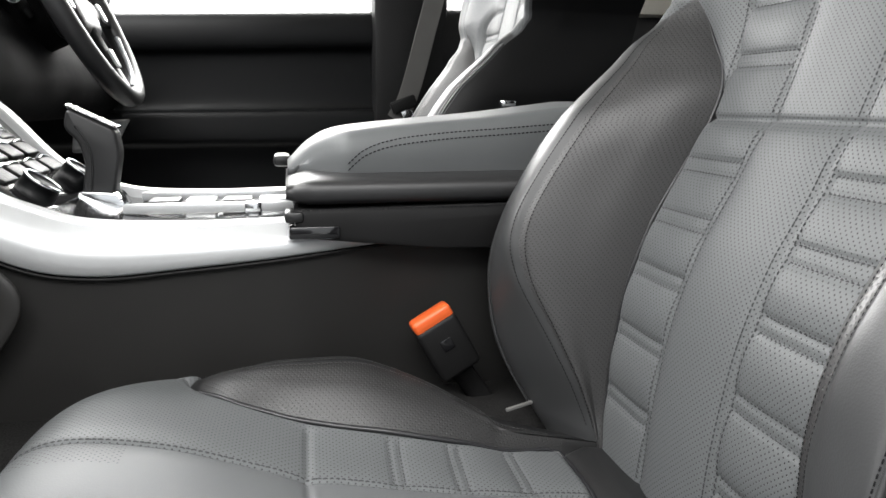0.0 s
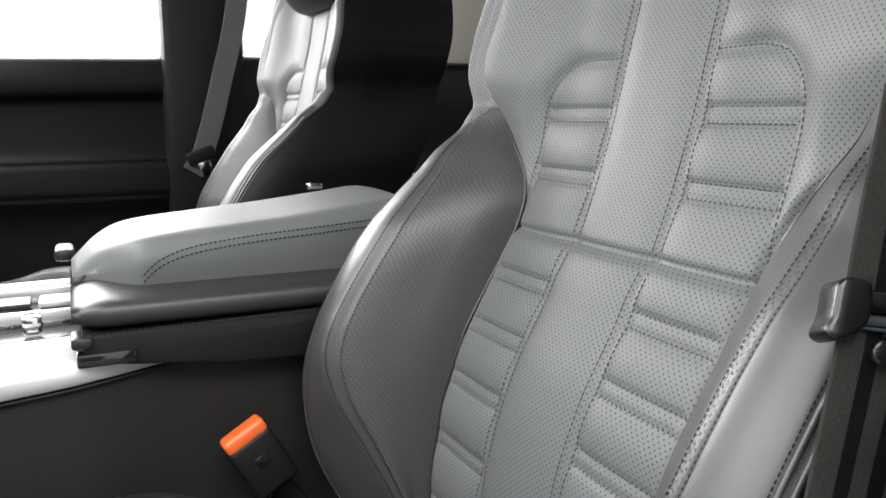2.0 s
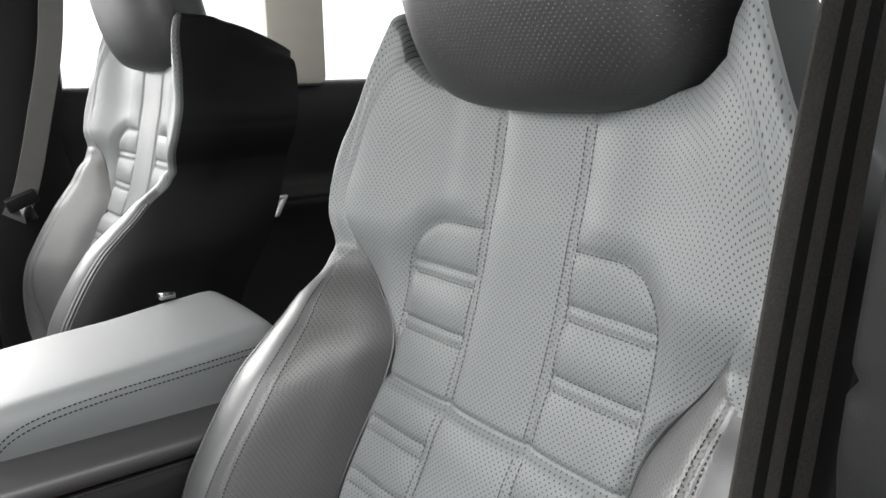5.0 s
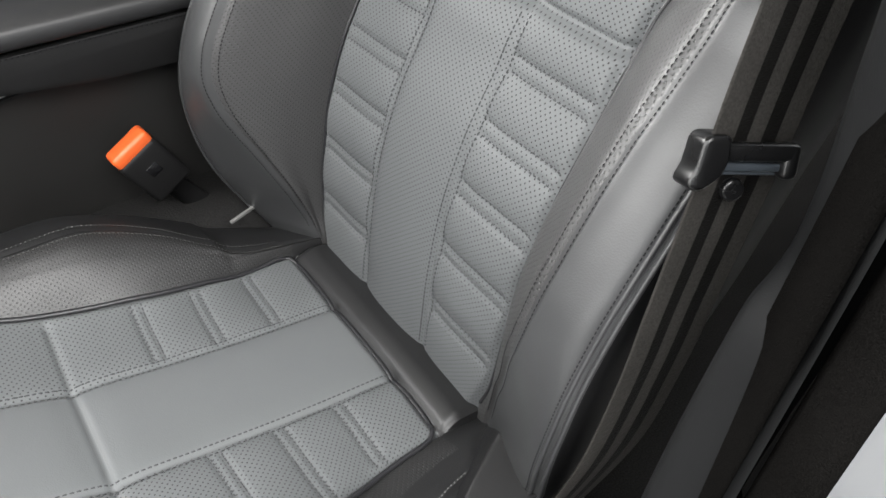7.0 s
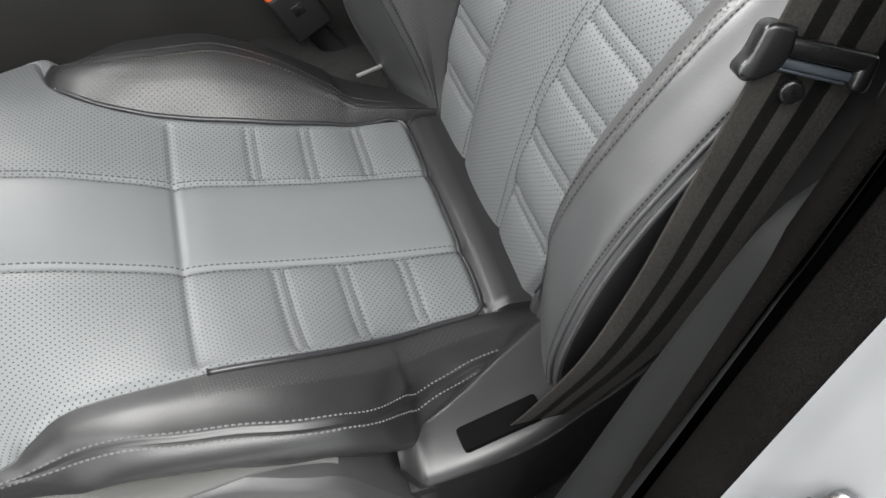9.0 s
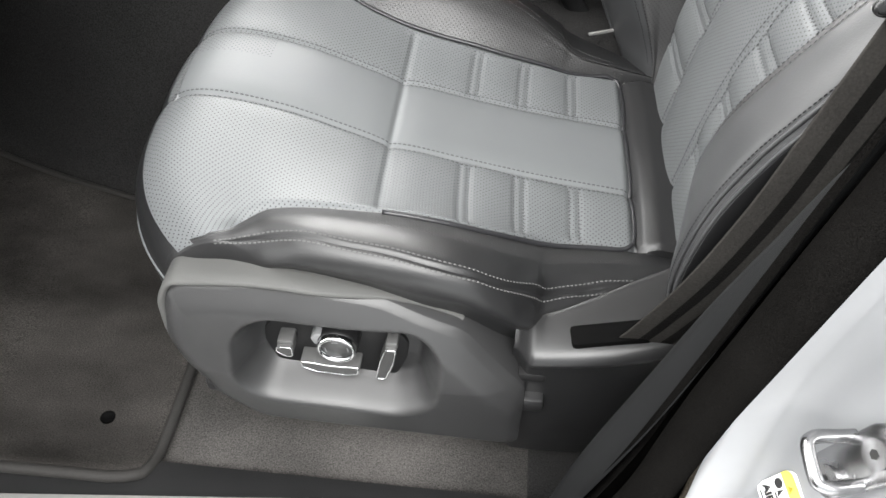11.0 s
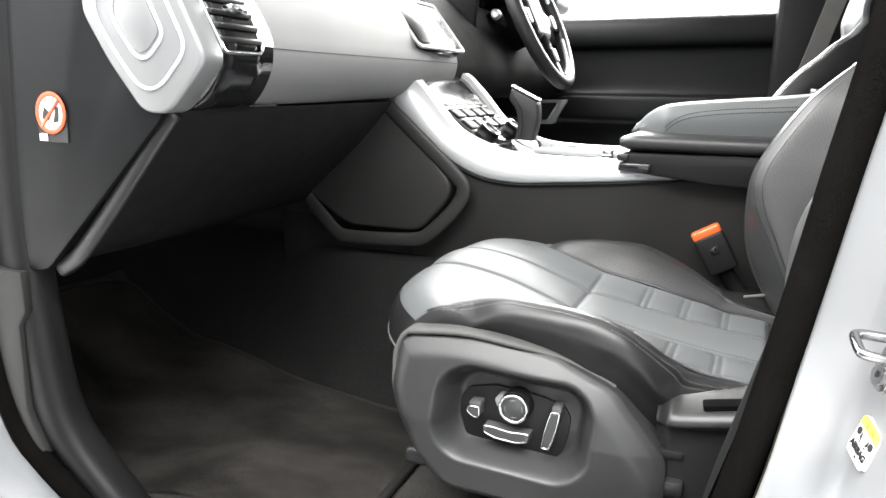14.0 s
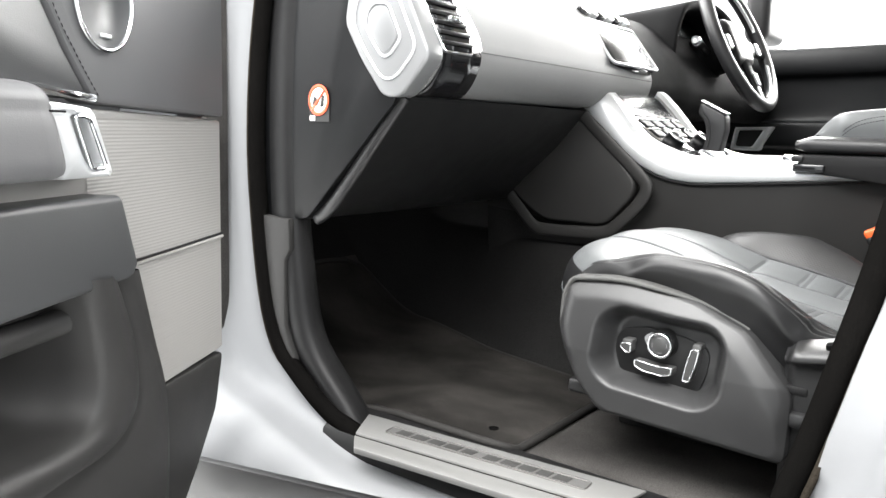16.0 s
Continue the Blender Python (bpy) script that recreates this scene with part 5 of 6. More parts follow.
def armrest_near():
    root = thing("armrest_box", 0.45, -0.08, 0.85, "black leather armrest lid over the console box", "armrest")
    xs = np.linspace(0.287, 0.64, 40)
    rows = []
    for x in xs:
        e = step(0.284, 0.31, x)
        hw, th = 0.112 * (0.90 + 0.10 * e), 0.0135 * (0.55 + 0.45 * e)
        ang = np.linspace(0, 2 * np.pi, 28, endpoint=False)
        c, s = np.cos(ang), np.sin(ang)
        rows.append(np.stack([np.full(28, x), -0.068 + hw * np.sign(c) * np.abs(c) ** 0.25, 0.8915 + 0.001 * e + th * np.sign(s) * np.abs(s) ** 0.6], 1))
    P = np.stack(rows)
    v, f, _ = sheet(P, closed_v=True)
    f.append(list(range(28))[::-1])
    part("lid", (v, f), DARK_LEATHER, root, "black leather lid with rounded edges")
    part("box", slab(rounded([(0.292, 0.878), (0.295, 0.852), (0.33, 0.848), (0.42, 0.838), (0.64, 0.832), (0.64, 0.882)], 0.006, 3), "y", -0.174, 0.04, 0.004), PLASTIC, root, "black armrest box")
    part("latch", box(0.288, 0.334, -0.179, -0.15, 0.851, 0.863, 0.003), GLOSS, root, "gloss black latch")
    part("latch_tab", box(0.285, 0.302, -0.177, -0.145, 0.866, 0.876, 0.003), SATIN, root)
    line = [(x, -0.1748, 0.8775) for x in np.linspace(0.30, 0.63, 30)]
    stitches("stitching", line, [(0, -1, 0)] * 30, THREAD, root)


def armrest_far():
    root = thing("folding_armrest", 0.45, -0.04, 0.90, "grey leather padded armrest with a sewn edge on the console box", "armrest")
    xs = np.concatenate([np.linspace(0.289, 0.585, 56), [0.594, 0.600, 0.603]])
    top = smooth_interp(xs, [0.28, 0.295, 0.315, 0.345, 0.42, 0.48, 0.55, 0.60, 0.65], [0.900, 0.916, 0.934, 0.946, 0.954, 0.959, 0.967, 0.973, 0.978])
    top[-3:] -= [0.001, 0.004, 0.012]
    rows = []
    for x, tp in zip(xs, top):
        e = step(0.285, 0.35, x)
        hw = 0.088 * (0.62 + 0.38 * e)
        mid_y = -0.043 + 0.026 * (1 - e)
        lo = 0.9035
        prof = [(-hw, lo), (-hw - 0.0015, 0.6 * lo + 0.4 * tp), (-hw + 0.0005, tp - 0.016), (-hw + 0.007, tp - 0.005), (-hw + 0.022, tp - 0.001), (0, tp + 0.001), (hw - 0.022, tp - 0.001), (hw - 0.007, tp - 0.005), (hw, tp - 0.016), (hw, lo)]
        c = curve_through(prof, 40)
        rows.append(np.stack([np.full(40, x), mid_y + c[:, 0], c[:, 1]], 1))
    P = np.stack(rows)
    v, f, _ = sheet(P)
    n = len(v)
    f.append(list(range(40)))
    f.append(list(range(n - 40, n))[::-1])
    part("pad", (v, f), LEATHER, root)
    for dz in (0.0, 0.006):
        pts = curve_through([(0.345, -0.1327, 0.908 + dz), (0.362, -0.1328, 0.922 + dz), (0.39, -0.1328, 0.931 + dz), (0.44, -0.1327, 0.937 + dz), (0.50, -0.1325, 0.941 + dz), (0.585, -0.1322, 0.947 + dz)], 60)
        stitches("stitching", pts, [(0, -1, 0)] * 60, THREAD, root)
    part("latch", box(0.272, 0.292, 0.075, 0.125, 0.896, 0.910, 0.005), SATIN, root, "dark latch at the armrest's front")
    part("hinge_plate", box(0.540, 0.558, 0.036, 0.050, 0.966, 0.9735, 0.002), CHROME, root, "small chrome hinge plate")
    part("hinge_plate", placed(box(-0.003, 0.003, -0.002, 0.002, -0.022, 0.022, 0.001), pose(0.590, -0.1335, 0.942, 0, 14, 0)), CHROME, root, "narrow chrome hinge strip")
    part("release_tab", box(0.508, 0.524, -0.185, -0.176, 0.898, 0.906, 0.002), SATIN, root)


armrest_near()
armrest_far()


def gear_selector():
    root = thing("gear_selector", 0.08, 0.06, 0.86, "black pistol-grip gear selector with chrome edges and foot", "gear lever")
    side = rounded([(0.064, 0.868), (0.070, 0.905), (0.065, 0.928), (0.050, 0.944), (0.055, 0.966), (0.104, 0.942), (0.107, 0.915), (0.098, 0.868)], 0.007, 4)
    part("grip", slab(side, "y", 0.046, 0.076, 0.007, 3), DARK_LEATHER, root, "dark leather grip")
    part("top_plate", placed(box(-0.027, 0.027, -0.013, 0.013, -0.0015, 0.0025, 0.0015), pose(0.0795, 0.061, 0.955, 0, 26, 0)), SATIN, root, "dark top plate")
    rim = [pose(0.0795, 0.061, 0.9565, 0, 26, 0) @ Vector((x, y, 0)) for x, y in rounded([(-0.028, -0.014), (0.028, -0.014), (0.028, 0.014), (-0.028, 0.014)], 0.005, 4)]
    part("chrome_edge", tube([tuple(p) for p in rim], 0.0012, 6, True), CHROME, root, "thin chrome edge")
    for y in (0.0455, 0.0765):
        line = curve_through([(0.074, y, 0.872), (0.078, y, 0.905), (0.074, y, 0.928), (0.063, y, 0.946)], 24)
        part("chrome_line", tube(line, 0.0014, 6), SATIN, root, "satin line down the grip")
    part("foot", slab(rounded([(0.056, 0.857), (0.062, 0.876), (0.100, 0.873), (0.112, 0.857)], 0.004, 3), "y", 0.036, 0.086, 0.003), CHROME, root, "chrome foot")


gear_selector()

# ---- dashboard ----
def dashboard():
    root = thing("dashboard", -0.1, 0.0, 0.94, "pale grey dashboard with a sewn ledge and dark top", "dashboard")
    prof = [(-0.55, 1.19), (-0.22, 1.175), (-0.125, 1.150), (-0.06, 1.10), (-0.018, 1.045), (-0.004, 1.005), (-0.004, 0.992), (-0.012, 0.968), (-0.034, 0.945), (-0.06, 0.940)]
    p = curve_through(prof, 70)
    ys = np.linspace(-0.628, 0.06, 30)
    bow = lambda y: -0.055 * step(-0.6, 0.2, y)
    P = np.stack([np.stack([p[:, 0] + bow(y), np.full(70, y), p[:, 1] + 0.006 * step(-0.6, 0.1, y)], 1) for y in ys])
    sheet_part("passenger_fascia", P, DASH_GREY, root, "pale grey soft fascia")
    line = np.array([(-0.0035 + bow(y), y, 1.0 + 0.006 * step(-0.6, 0.1, y)) for y in np.linspace(-0.62, 0.13, 60)])
    stitches("stitching", line + (0.0006, 0, 0), [(1, 0, 0)] * 60, THREAD, root)
    P2 = np.stack([np.stack([p[:, 0] - 0.06, np.full(70, y), p[:, 1]], 1) for y in np.linspace(0.06, 0.96, 14)])
    sheet_part("driver_fascia", P2, DULL, root, "black driver's fascia")
    # outer end: gloss black vent block
    q = curve_through([(-0.20, 1.150), (-0.09, 1.125), (-0.035, 1.075), (0.004, 1.02), (0.010, 0.99), (0.0, 0.962), (-0.022, 0.940), (-0.06, 0.938)], 50)
    P3 = np.stack([np.stack([q[:, 0], np.full(50, y), q[:, 1]], 1) for y in (-0.722, -0.72, -0.69, -0.66, -0.632, -0.63)])
    P3[0, :, 0] -= 0.02
    P3[-1, :, 0] -= 0.02
    sheet_part("vent_block", P3, GLOSS, root, "gloss black vent surround")
    for zk in np.linspace(1.004, 1.078, 7):
        xk = float(np.interp(zk, q[::-1, 1], q[::-1, 0]))
        part("vent_slat", placed(box(-0.010, 0.004, -0.031, 0.031, -0.0022, 0.0022, 0.001), pose(xk + 0.001, -0.688, zk, 0, 12, 0)), SATIN, root, "charcoal vent slat")
    frame_pts = rounded([(-0.655, 0.992), (-0.655, 1.09), (-0.72, 1.09), (-0.72, 0.992)], 0.01, 5)
    part("vent_frame", tube([(0.013 - 0.9 * max(0, z - 1.0) * 0.62, y, z) for y, z in frame_pts], 0.0025, 6, True), CHROME, root, "bright vent frame")
    part("vent_tab", box(0.0, 0.012, -0.70, -0.675, 1.028, 1.036, 0.002), CHROME, root)
    return root


dash = dashboard()


def end_cap():
    """The silver shield at the dashboard's door end, with two embossed rings."""
    root = thing("dash_end_cap", -0.05, -0.745, 0.99, "satin silver end cap with raised loops at the dashboard's door end", "trim cap")
    hexa = [(-0.052, 0.936), (-0.022, 0.936), (0.022, 0.984), (-0.004, 1.035), (-0.030, 1.085), (-0.085, 1.09), (-0.112, 1.065), (-0.119, 1.028), (-0.090, 0.982)]
    part("shield", slab(rounded(hexa, 0.012, 5), "y", -0.752, -0.722, 0.004, 3), SHIELD, root)
    cen = Vector((-0.055, 1.02))
    for f, dy, r in ((0.74, -0.7525, 0.0018), (0.42, -0.7525, 0.0018)):
        loop_pts = [cen + (Vector(p) - cen) * f for p in rounded(hexa, 0.02, 6)]
        part("raised_loop", tube([(p[0], dy, p[1]) for p in loop_pts], r, 8, True), SILVER, root, "bright raised loop")
    part("centre_plate", slab([tuple(cen + (Vector(p) - cen) * 0.36) for p in rounded(hexa, 0.02, 4)], "y", -0.7532, -0.750, 0.001), SHIELD, root)


end_cap()


def lower_dash():
    root = thing("glove_box", -0.12, -0.45, 0.78, "black glove box panel under the dashboard", "glove box")
    ys = np.linspace(-0.725, -0.10, 24)
    pr = curve_through([(-0.04, 0.9385), (-0.055, 0.92), (-0.10, 0.87), (-0.16, 0.815), (-0.205, 0.775), (-0.25, 0.768), (-0.45, 0.80)], 40)
    P = np.stack([np.stack([pr[:, 0] - 0.055 * step(-0.6, 0.2, y), np.full(40, y), pr[:, 1]], 1) for y in ys])
    sheet_part("panel", P, SATIN, root)
    strip = curve_through([(-0.030, -0.735, 0.938), (-0.06, -0.738, 0.90), (-0.11, -0.738, 0.84), (-0.155, -0.738, 0.79), (-0.185, -0.735, 0.773)], 30)
    part("edge_strip", tube(strip, 0.010, 8, squash=((0, 1, 0), 0.5)), SATIN, root, "satin charcoal edge strip")
    part("lip", tube([(-0.045 - 0.055 * step(-0.6, 0.2, y), y, 0.9365) for y in np.linspace(-0.70, -0.17, 20)], 0.003, 6), SATIN, root)
    side = rounded([(-0.03, 0.936), (-0.19, 0.772), (-0.75, 0.74), (-0.75, 1.15), (-0.10, 1.15), (-0.11, 1.05), (-0.085, 0.98)], 0.01, 3)
    thing_mesh("dash_side", slab(side, "y", -0.748, -0.735, 0.002), SIDE_PLASTIC, "black panel closing the dashboard's door end", "trim panel", kind="structure")


lower_dash()


def a_pillar_trim():
    zs = np.linspace(0.48, 1.25, 50)
    rows = []
    for z in zs:
        xf = smooth_interp(z, [0.45, 0.52, 0.60, 0.70, 0.80, 0.95, 1.1, 1.3], [-0.10, -0.15, -0.225, -0.25, -0.262, -0.264, -0.25, -0.19])
        c = curve_through([(xf - 0.01, -0.745), (xf + 0.010, -0.752), (xf + 0.030, -0.755), (xf + 0.044, -0.750), (xf + 0.048, -0.735), (xf + 0.02, -0.70), (xf - 0.1, -0.69)], 30)
        rows.append(np.stack([c[:, 0], c[:, 1], np.full(30, z)], 1))
    v, f, _ = sheet(np.stack(rows))
    thing_mesh("front_pillar_trim", (v, f), PLASTIC, "charcoal plastic trim along the front pillar", "pillar", kind="structure")


a_pillar_trim()


def steering_wheel():
    root = thing("steering_wheel", -0.03, 0.53, 1.12, "black leather steering wheel with silver spokes", "steering wheel")
    m = pose(-0.036, 0.53, 1.132, 0, 65, 0)
    ang = np.linspace(0, 2 * np.pi, 96, endpoint=False)
    around = lambda r, h, a0=0.0, a1=2 * np.pi, n=96: [tuple(m @ Vector((r * math.cos(a), 1.03 * r * math.sin(a), h))) for a in np.linspace(a0, a1, n, endpoint=False)]
    part("rim", tube(around(0.170, 0.0), 0.0160, 14, True), DARK_LEATHER, root)
    for a0, a1 in ((0.25, 1.25), (-1.25, -0.25), (1.85, 4.45)):
        part("inner_bezel", tube(around(0.1555, 0.004, a0, a1, 40), 0.0042, 8), SILVER, root, "satin silver bezel inside the rim")
    part("hub", placed(box(-0.062, 0.062, -0.070, 0.070, -0.045, 0.006, 0.025, 4), m), PLASTIC, root)
    for a in (0, 1.45, -1.45):
        p0, p1 = Vector((0.05 * math.cos(a), 0.06 * math.sin(a), -0.006)), Vector((0.156 * math.cos(a), 0.160 * math.sin(a), 0.001))
        part("spoke", tube([m @ p0, m @ ((p0 + p1) / 2), m @ p1], [0.026, 0.020, 0.016], 12, squash=(m.to_3x3() @ Vector((0, 0, 1)), 0.4)), SIDE_PLASTIC, root, "black spoke")
        part("spoke_key", placed(box(-0.016, 0.016, -0.011, 0.011, -0.003, 0.003, 0.002), m @ Matrix.Translation((p0 + p1) / 2 + Vector((0, 0, 0.009)))), SILVER, root, "silver key block on the spoke")
    part("column", tube([m @ Vector((0, 0, -0.03)), m @ Vector((0, 0, -0.20))], 0.055, 16), DULL, root)
    part("stalk", tube([m @ Vector((0.0, -0.03, -0.07)), m @ Vector((-0.006, -0.12, -0.055)), m @ Vector((-0.01, -0.155, -0.05))], [0.008, 0.010, 0.012], 12), PLASTIC, root, "black column stalk")
    part("stalk_tip", tube([m @ Vector((-0.01, -0.153, -0.05)), m @ Vector((-0.012, -0.168, -0.048))], [0.0118, 0.009], 14), SILVER, root, "silver tip of the stalk")


steering_wheel()


def instrument_hood():
    root = thing("instrument_hood", -0.2, 0.53, 1.15, "black hood over the instruments behind the steering wheel", "instrument panel")
    arch = curve_through([(0.30, 1.06), (0.325, 1.15), (0.38, 1.205), (0.53, 1.225), (0.68, 1.205), (0.735, 1.15), (0.76, 1.06)], 50)
    rows = []
    for x, f, dz in ((-0.40, 0.96, -0.02), (-0.16, 1.0, 0.0), (-0.115, 1.01, 0.004), (-0.108, 0.99, 0.0), (-0.12, 0.955, -0.008), (-0.20, 0.93, -0.014)):
        rows.append(np.stack([np.full(50, x), 0.53 + (arch[:, 0] - 0.53) * f, 1.06 + (arch[:, 1] - 1.06) * f + dz], 1))
    sheet_part("cowl", np.stack(rows), DULL, root)
    face = [(y, z) for y, z in zip(0.53 + (arch[:, 0] - 0.53) * 0.94, 1.055 + (arch[:, 1] - 1.06) * 0.94)]
    part("instrument_face", slab([(y, z) for y, z in face[::3]], "x", -0.21, -0.195, 0), GLOSS, root, "dark instrument face")
    part("lower_cowl", box(-0.23, -0.09, 0.36, 0.70, 0.985, 1.075, 0.02, 3), DULL, root)


instrument_hood()


def screen():
    root = thing("dash_screen", -0.085, -0.02, 1.05, "dark touchscreen sunk in the fascia in a bright frame", "screen")
    m = pose(-0.064, -0.066, 1.064, 0, 52, 0)
    part("bezel", placed(box(-0.048, 0.048, -0.098, 0.098, -0.02, 0.003, 0.003), m), GLOSS, root)
    part("display", placed(box(-0.040, 0.042, -0.088, 0.088, 0.002, 0.0045, 0.001), m), SCREEN, root, "dark glass display")
    part("frame", tube([m @ Vector((x, y, 0.002)) for x, y in rounded([(-0.050, -0.100), (0.050, -0.100), (0.050, 0.100), (-0.050, 0.100)], 0.010, 5)], 0.0028, 8, True), SILVER, root, "satin silver frame")
    for k in range(6):
        part("key", placed(box(-0.078, -0.062, -0.100 + 0.034 * k, -0.072 + 0.034 * k, -0.006, 0.008, 0.003), m), SILVER if k % 2 else GLOSS, root)


screen()


def climate_panel():
    root = thing("climate_panel", -0.02, -0.05, 0.90, "dark climate control panel with silver keys on the console", "control panel")
    a, b = Vector((-0.052, 0, 0.952)), Vector((0.070, 0, 0.866))
    ang = math.degrees(math.atan2(a.z - b.z, b.x - a.x))
    m = pose((a.x + b.x) / 2, 0, (a.z + b.z) / 2, 0, ang, 0)
    part("plate", placed(box(-0.07, 0.07, -0.112, 0.112, -0.012, 0.004, 0.004), m), GLOSS, root)
    for r in range(3):
        for k in range(4):
            x0, y0 = -0.056 + 0.030 * r, -0.098 + 0.051 * k
            key = part("key", placed(box(x0, x0 + 0.024, y0, y0 + 0.042, 0.003, 0.0075, 0.003, 3), m), SIDE_PLASTIC, root)
            edge = curve_through([(x0 + 0.004, y0 + 0.002, 0.0076), (x0 + 0.0015, y0 + 0.021, 0.0088), (x0 + 0.004, y0 + 0.040, 0.0076)], 10)
            part("chrome_line", tube([m @ Vector(p) for p in edge], 0.0013, 6), CHROME, key, "thin curved chrome line")
    for y in (-0.072, 0.072):
        c, d = m @ Vector((0.048, y, 0.004)), m @ Vector((0.048, y, 0.020))
        dial = part("dial", tube([c, d], [0.019, 0.0175], 28), SIDE_PLASTIC, root, "black dial")
        part("chrome_ring", tube([m @ Vector((0.048 + 0.0175 * math.cos(a), y + 0.0175 * math.sin(a), 0.0205)) for a in np.linspace(0, 2 * np.pi, 28, endpoint=False)], 0.0018, 6, True), CHROME, dial, "chrome ring")


climate_panel()


def sticker():
    root = thing("warning_sticker", -0.15, -0.748, 0.93, "round red and white airbag warning sticker", "sticker")
    n = 40
    a = np.linspace(0, 2 * np.pi, n, endpoint=False)
    c = (-0.166, 0.932)
    disc = [(c[0] + 0.0165 * math.cos(t), c[1] + 0.0165 * math.sin(t)) for t in a]
    part("backing", slab([(c[0] - 0.018, c[1] - 0.028), (c[0] + 0.019, c[1] - 0.028), (c[0] + 0.019, c[1] - 0.0), (c[0] - 0.018, c[1])], "y", -0.7495, -0.7475, 0), INK, root)
    part("disc", slab(disc, "y", -0.7505, -0.748, 0), WHITE, root, "white disc")
    part("red_ring", tube([(c[0] + 0.0172 * math.cos(t), -0.7505, c[1] + 0.0215 * math.sin(t) * 0.85) for t in a], 0.0024, 6, True, ((0, 1, 0), 0.3)), RED, root, "red ring")
    part("red_bar", tube([(c[0] - 0.012, -0.7512, c[1] - 0.013), (c[0] + 0.012, -0.7512, c[1] + 0.013)], 0.0018, 6, False, ((0, 1, 0), 0.3)), RED, root, "red bar")
    part("black_shape", slab([(c[0] - 0.011, c[1] - 0.006), (c[0] - 0.002, c[1] - 0.007), (c[0] + 0.001, c[1] - 0.001), (c[0] - 0.008, c[1] + 0.006)], "y", -0.7509, -0.750, 0), INK, root)
    part("black_shape", slab([(c[0] + 0.003, c[1] - 0.009), (c[0] + 0.010, c[1] - 0.008), (c[0] + 0.011, c[1] + 0.006), (c[0] + 0.007, c[1] + 0.006)], "y", -0.7509, -0.750, 0), INK, root)
    part("white_tab", slab([(c[0] - 0.016, c[1] - 0.027), (c[0] - 0.007, c[1] - 0.027), (c[0] - 0.007, c[1] - 0.020), (c[0] - 0.016, c[1] - 0.020)], "y", -0.7508, -0.749, 0), WHITE, root)


sticker()

# ---- floor mat and sill plate ----
def floor_mat():
    root = thing("floor_mat", -0.1, -0.5, 0.50, "black carpet floor mat with a bound edge, worn and dusty", "floor mat")
    outline = curve_through([(0.108, -0.655), (0.106, -0.50), (0.100, -0.38), (0.05, -0.355), (-0.04, -0.335), (-0.12, -0.312), (-0.21, -0.280), (-0.30, -0.245), (-0.42, -0.205), (-0.56, -0.19), (-0.62, -0.24), (-0.63, -0.50), (-0.56, -0.66),
                             (-0.36, -0.685), (-0.15, -0.688), (0.03, -0.688), (0.095, -0.684)], 160, True)
    cen = outline.mean(0)
    r = np.concatenate([np.linspace(0.0, 0.97, 40), [0.985, 0.995, 1.0]])
    XY = cen + (outline - cen)[None] * r[:, None, None]
    lift = np.concatenate([np.full(40, 0.010), [0.009, 0.006, 0.0]])[:, None]
    Z = floor_height(XY[..., 0], np.minimum(XY[..., 1], tunnel_foot(XY[..., 0]) - 0.02)) + lift
    sheet_part("carpet_sheet", np.concatenate([XY, Z[..., None]], -1), MAT, root, closed_v=True)
    e = outline
    z = floor_height(e[:, 0], np.minimum(e[:, 1], tunnel_foot(e[:, 0]) - 0.02)) + 0.006
    part("bound_edge", tube(np.stack([e[:, 0], e[:, 1], z], 1), 0.0055, 8, True), surface("mat_binding", (0.010, 0.009, 0.008), 0.8, grain=0.5, fleck=0.4), root, "dark cloth binding round the mat")
    part("anchor_hole", tube([(0.05, -0.627, 0.498), (0.05, -0.627, 0.5008)], 0.007, 12), HOLE, root, "small dark anchor hole")


floor_mat()


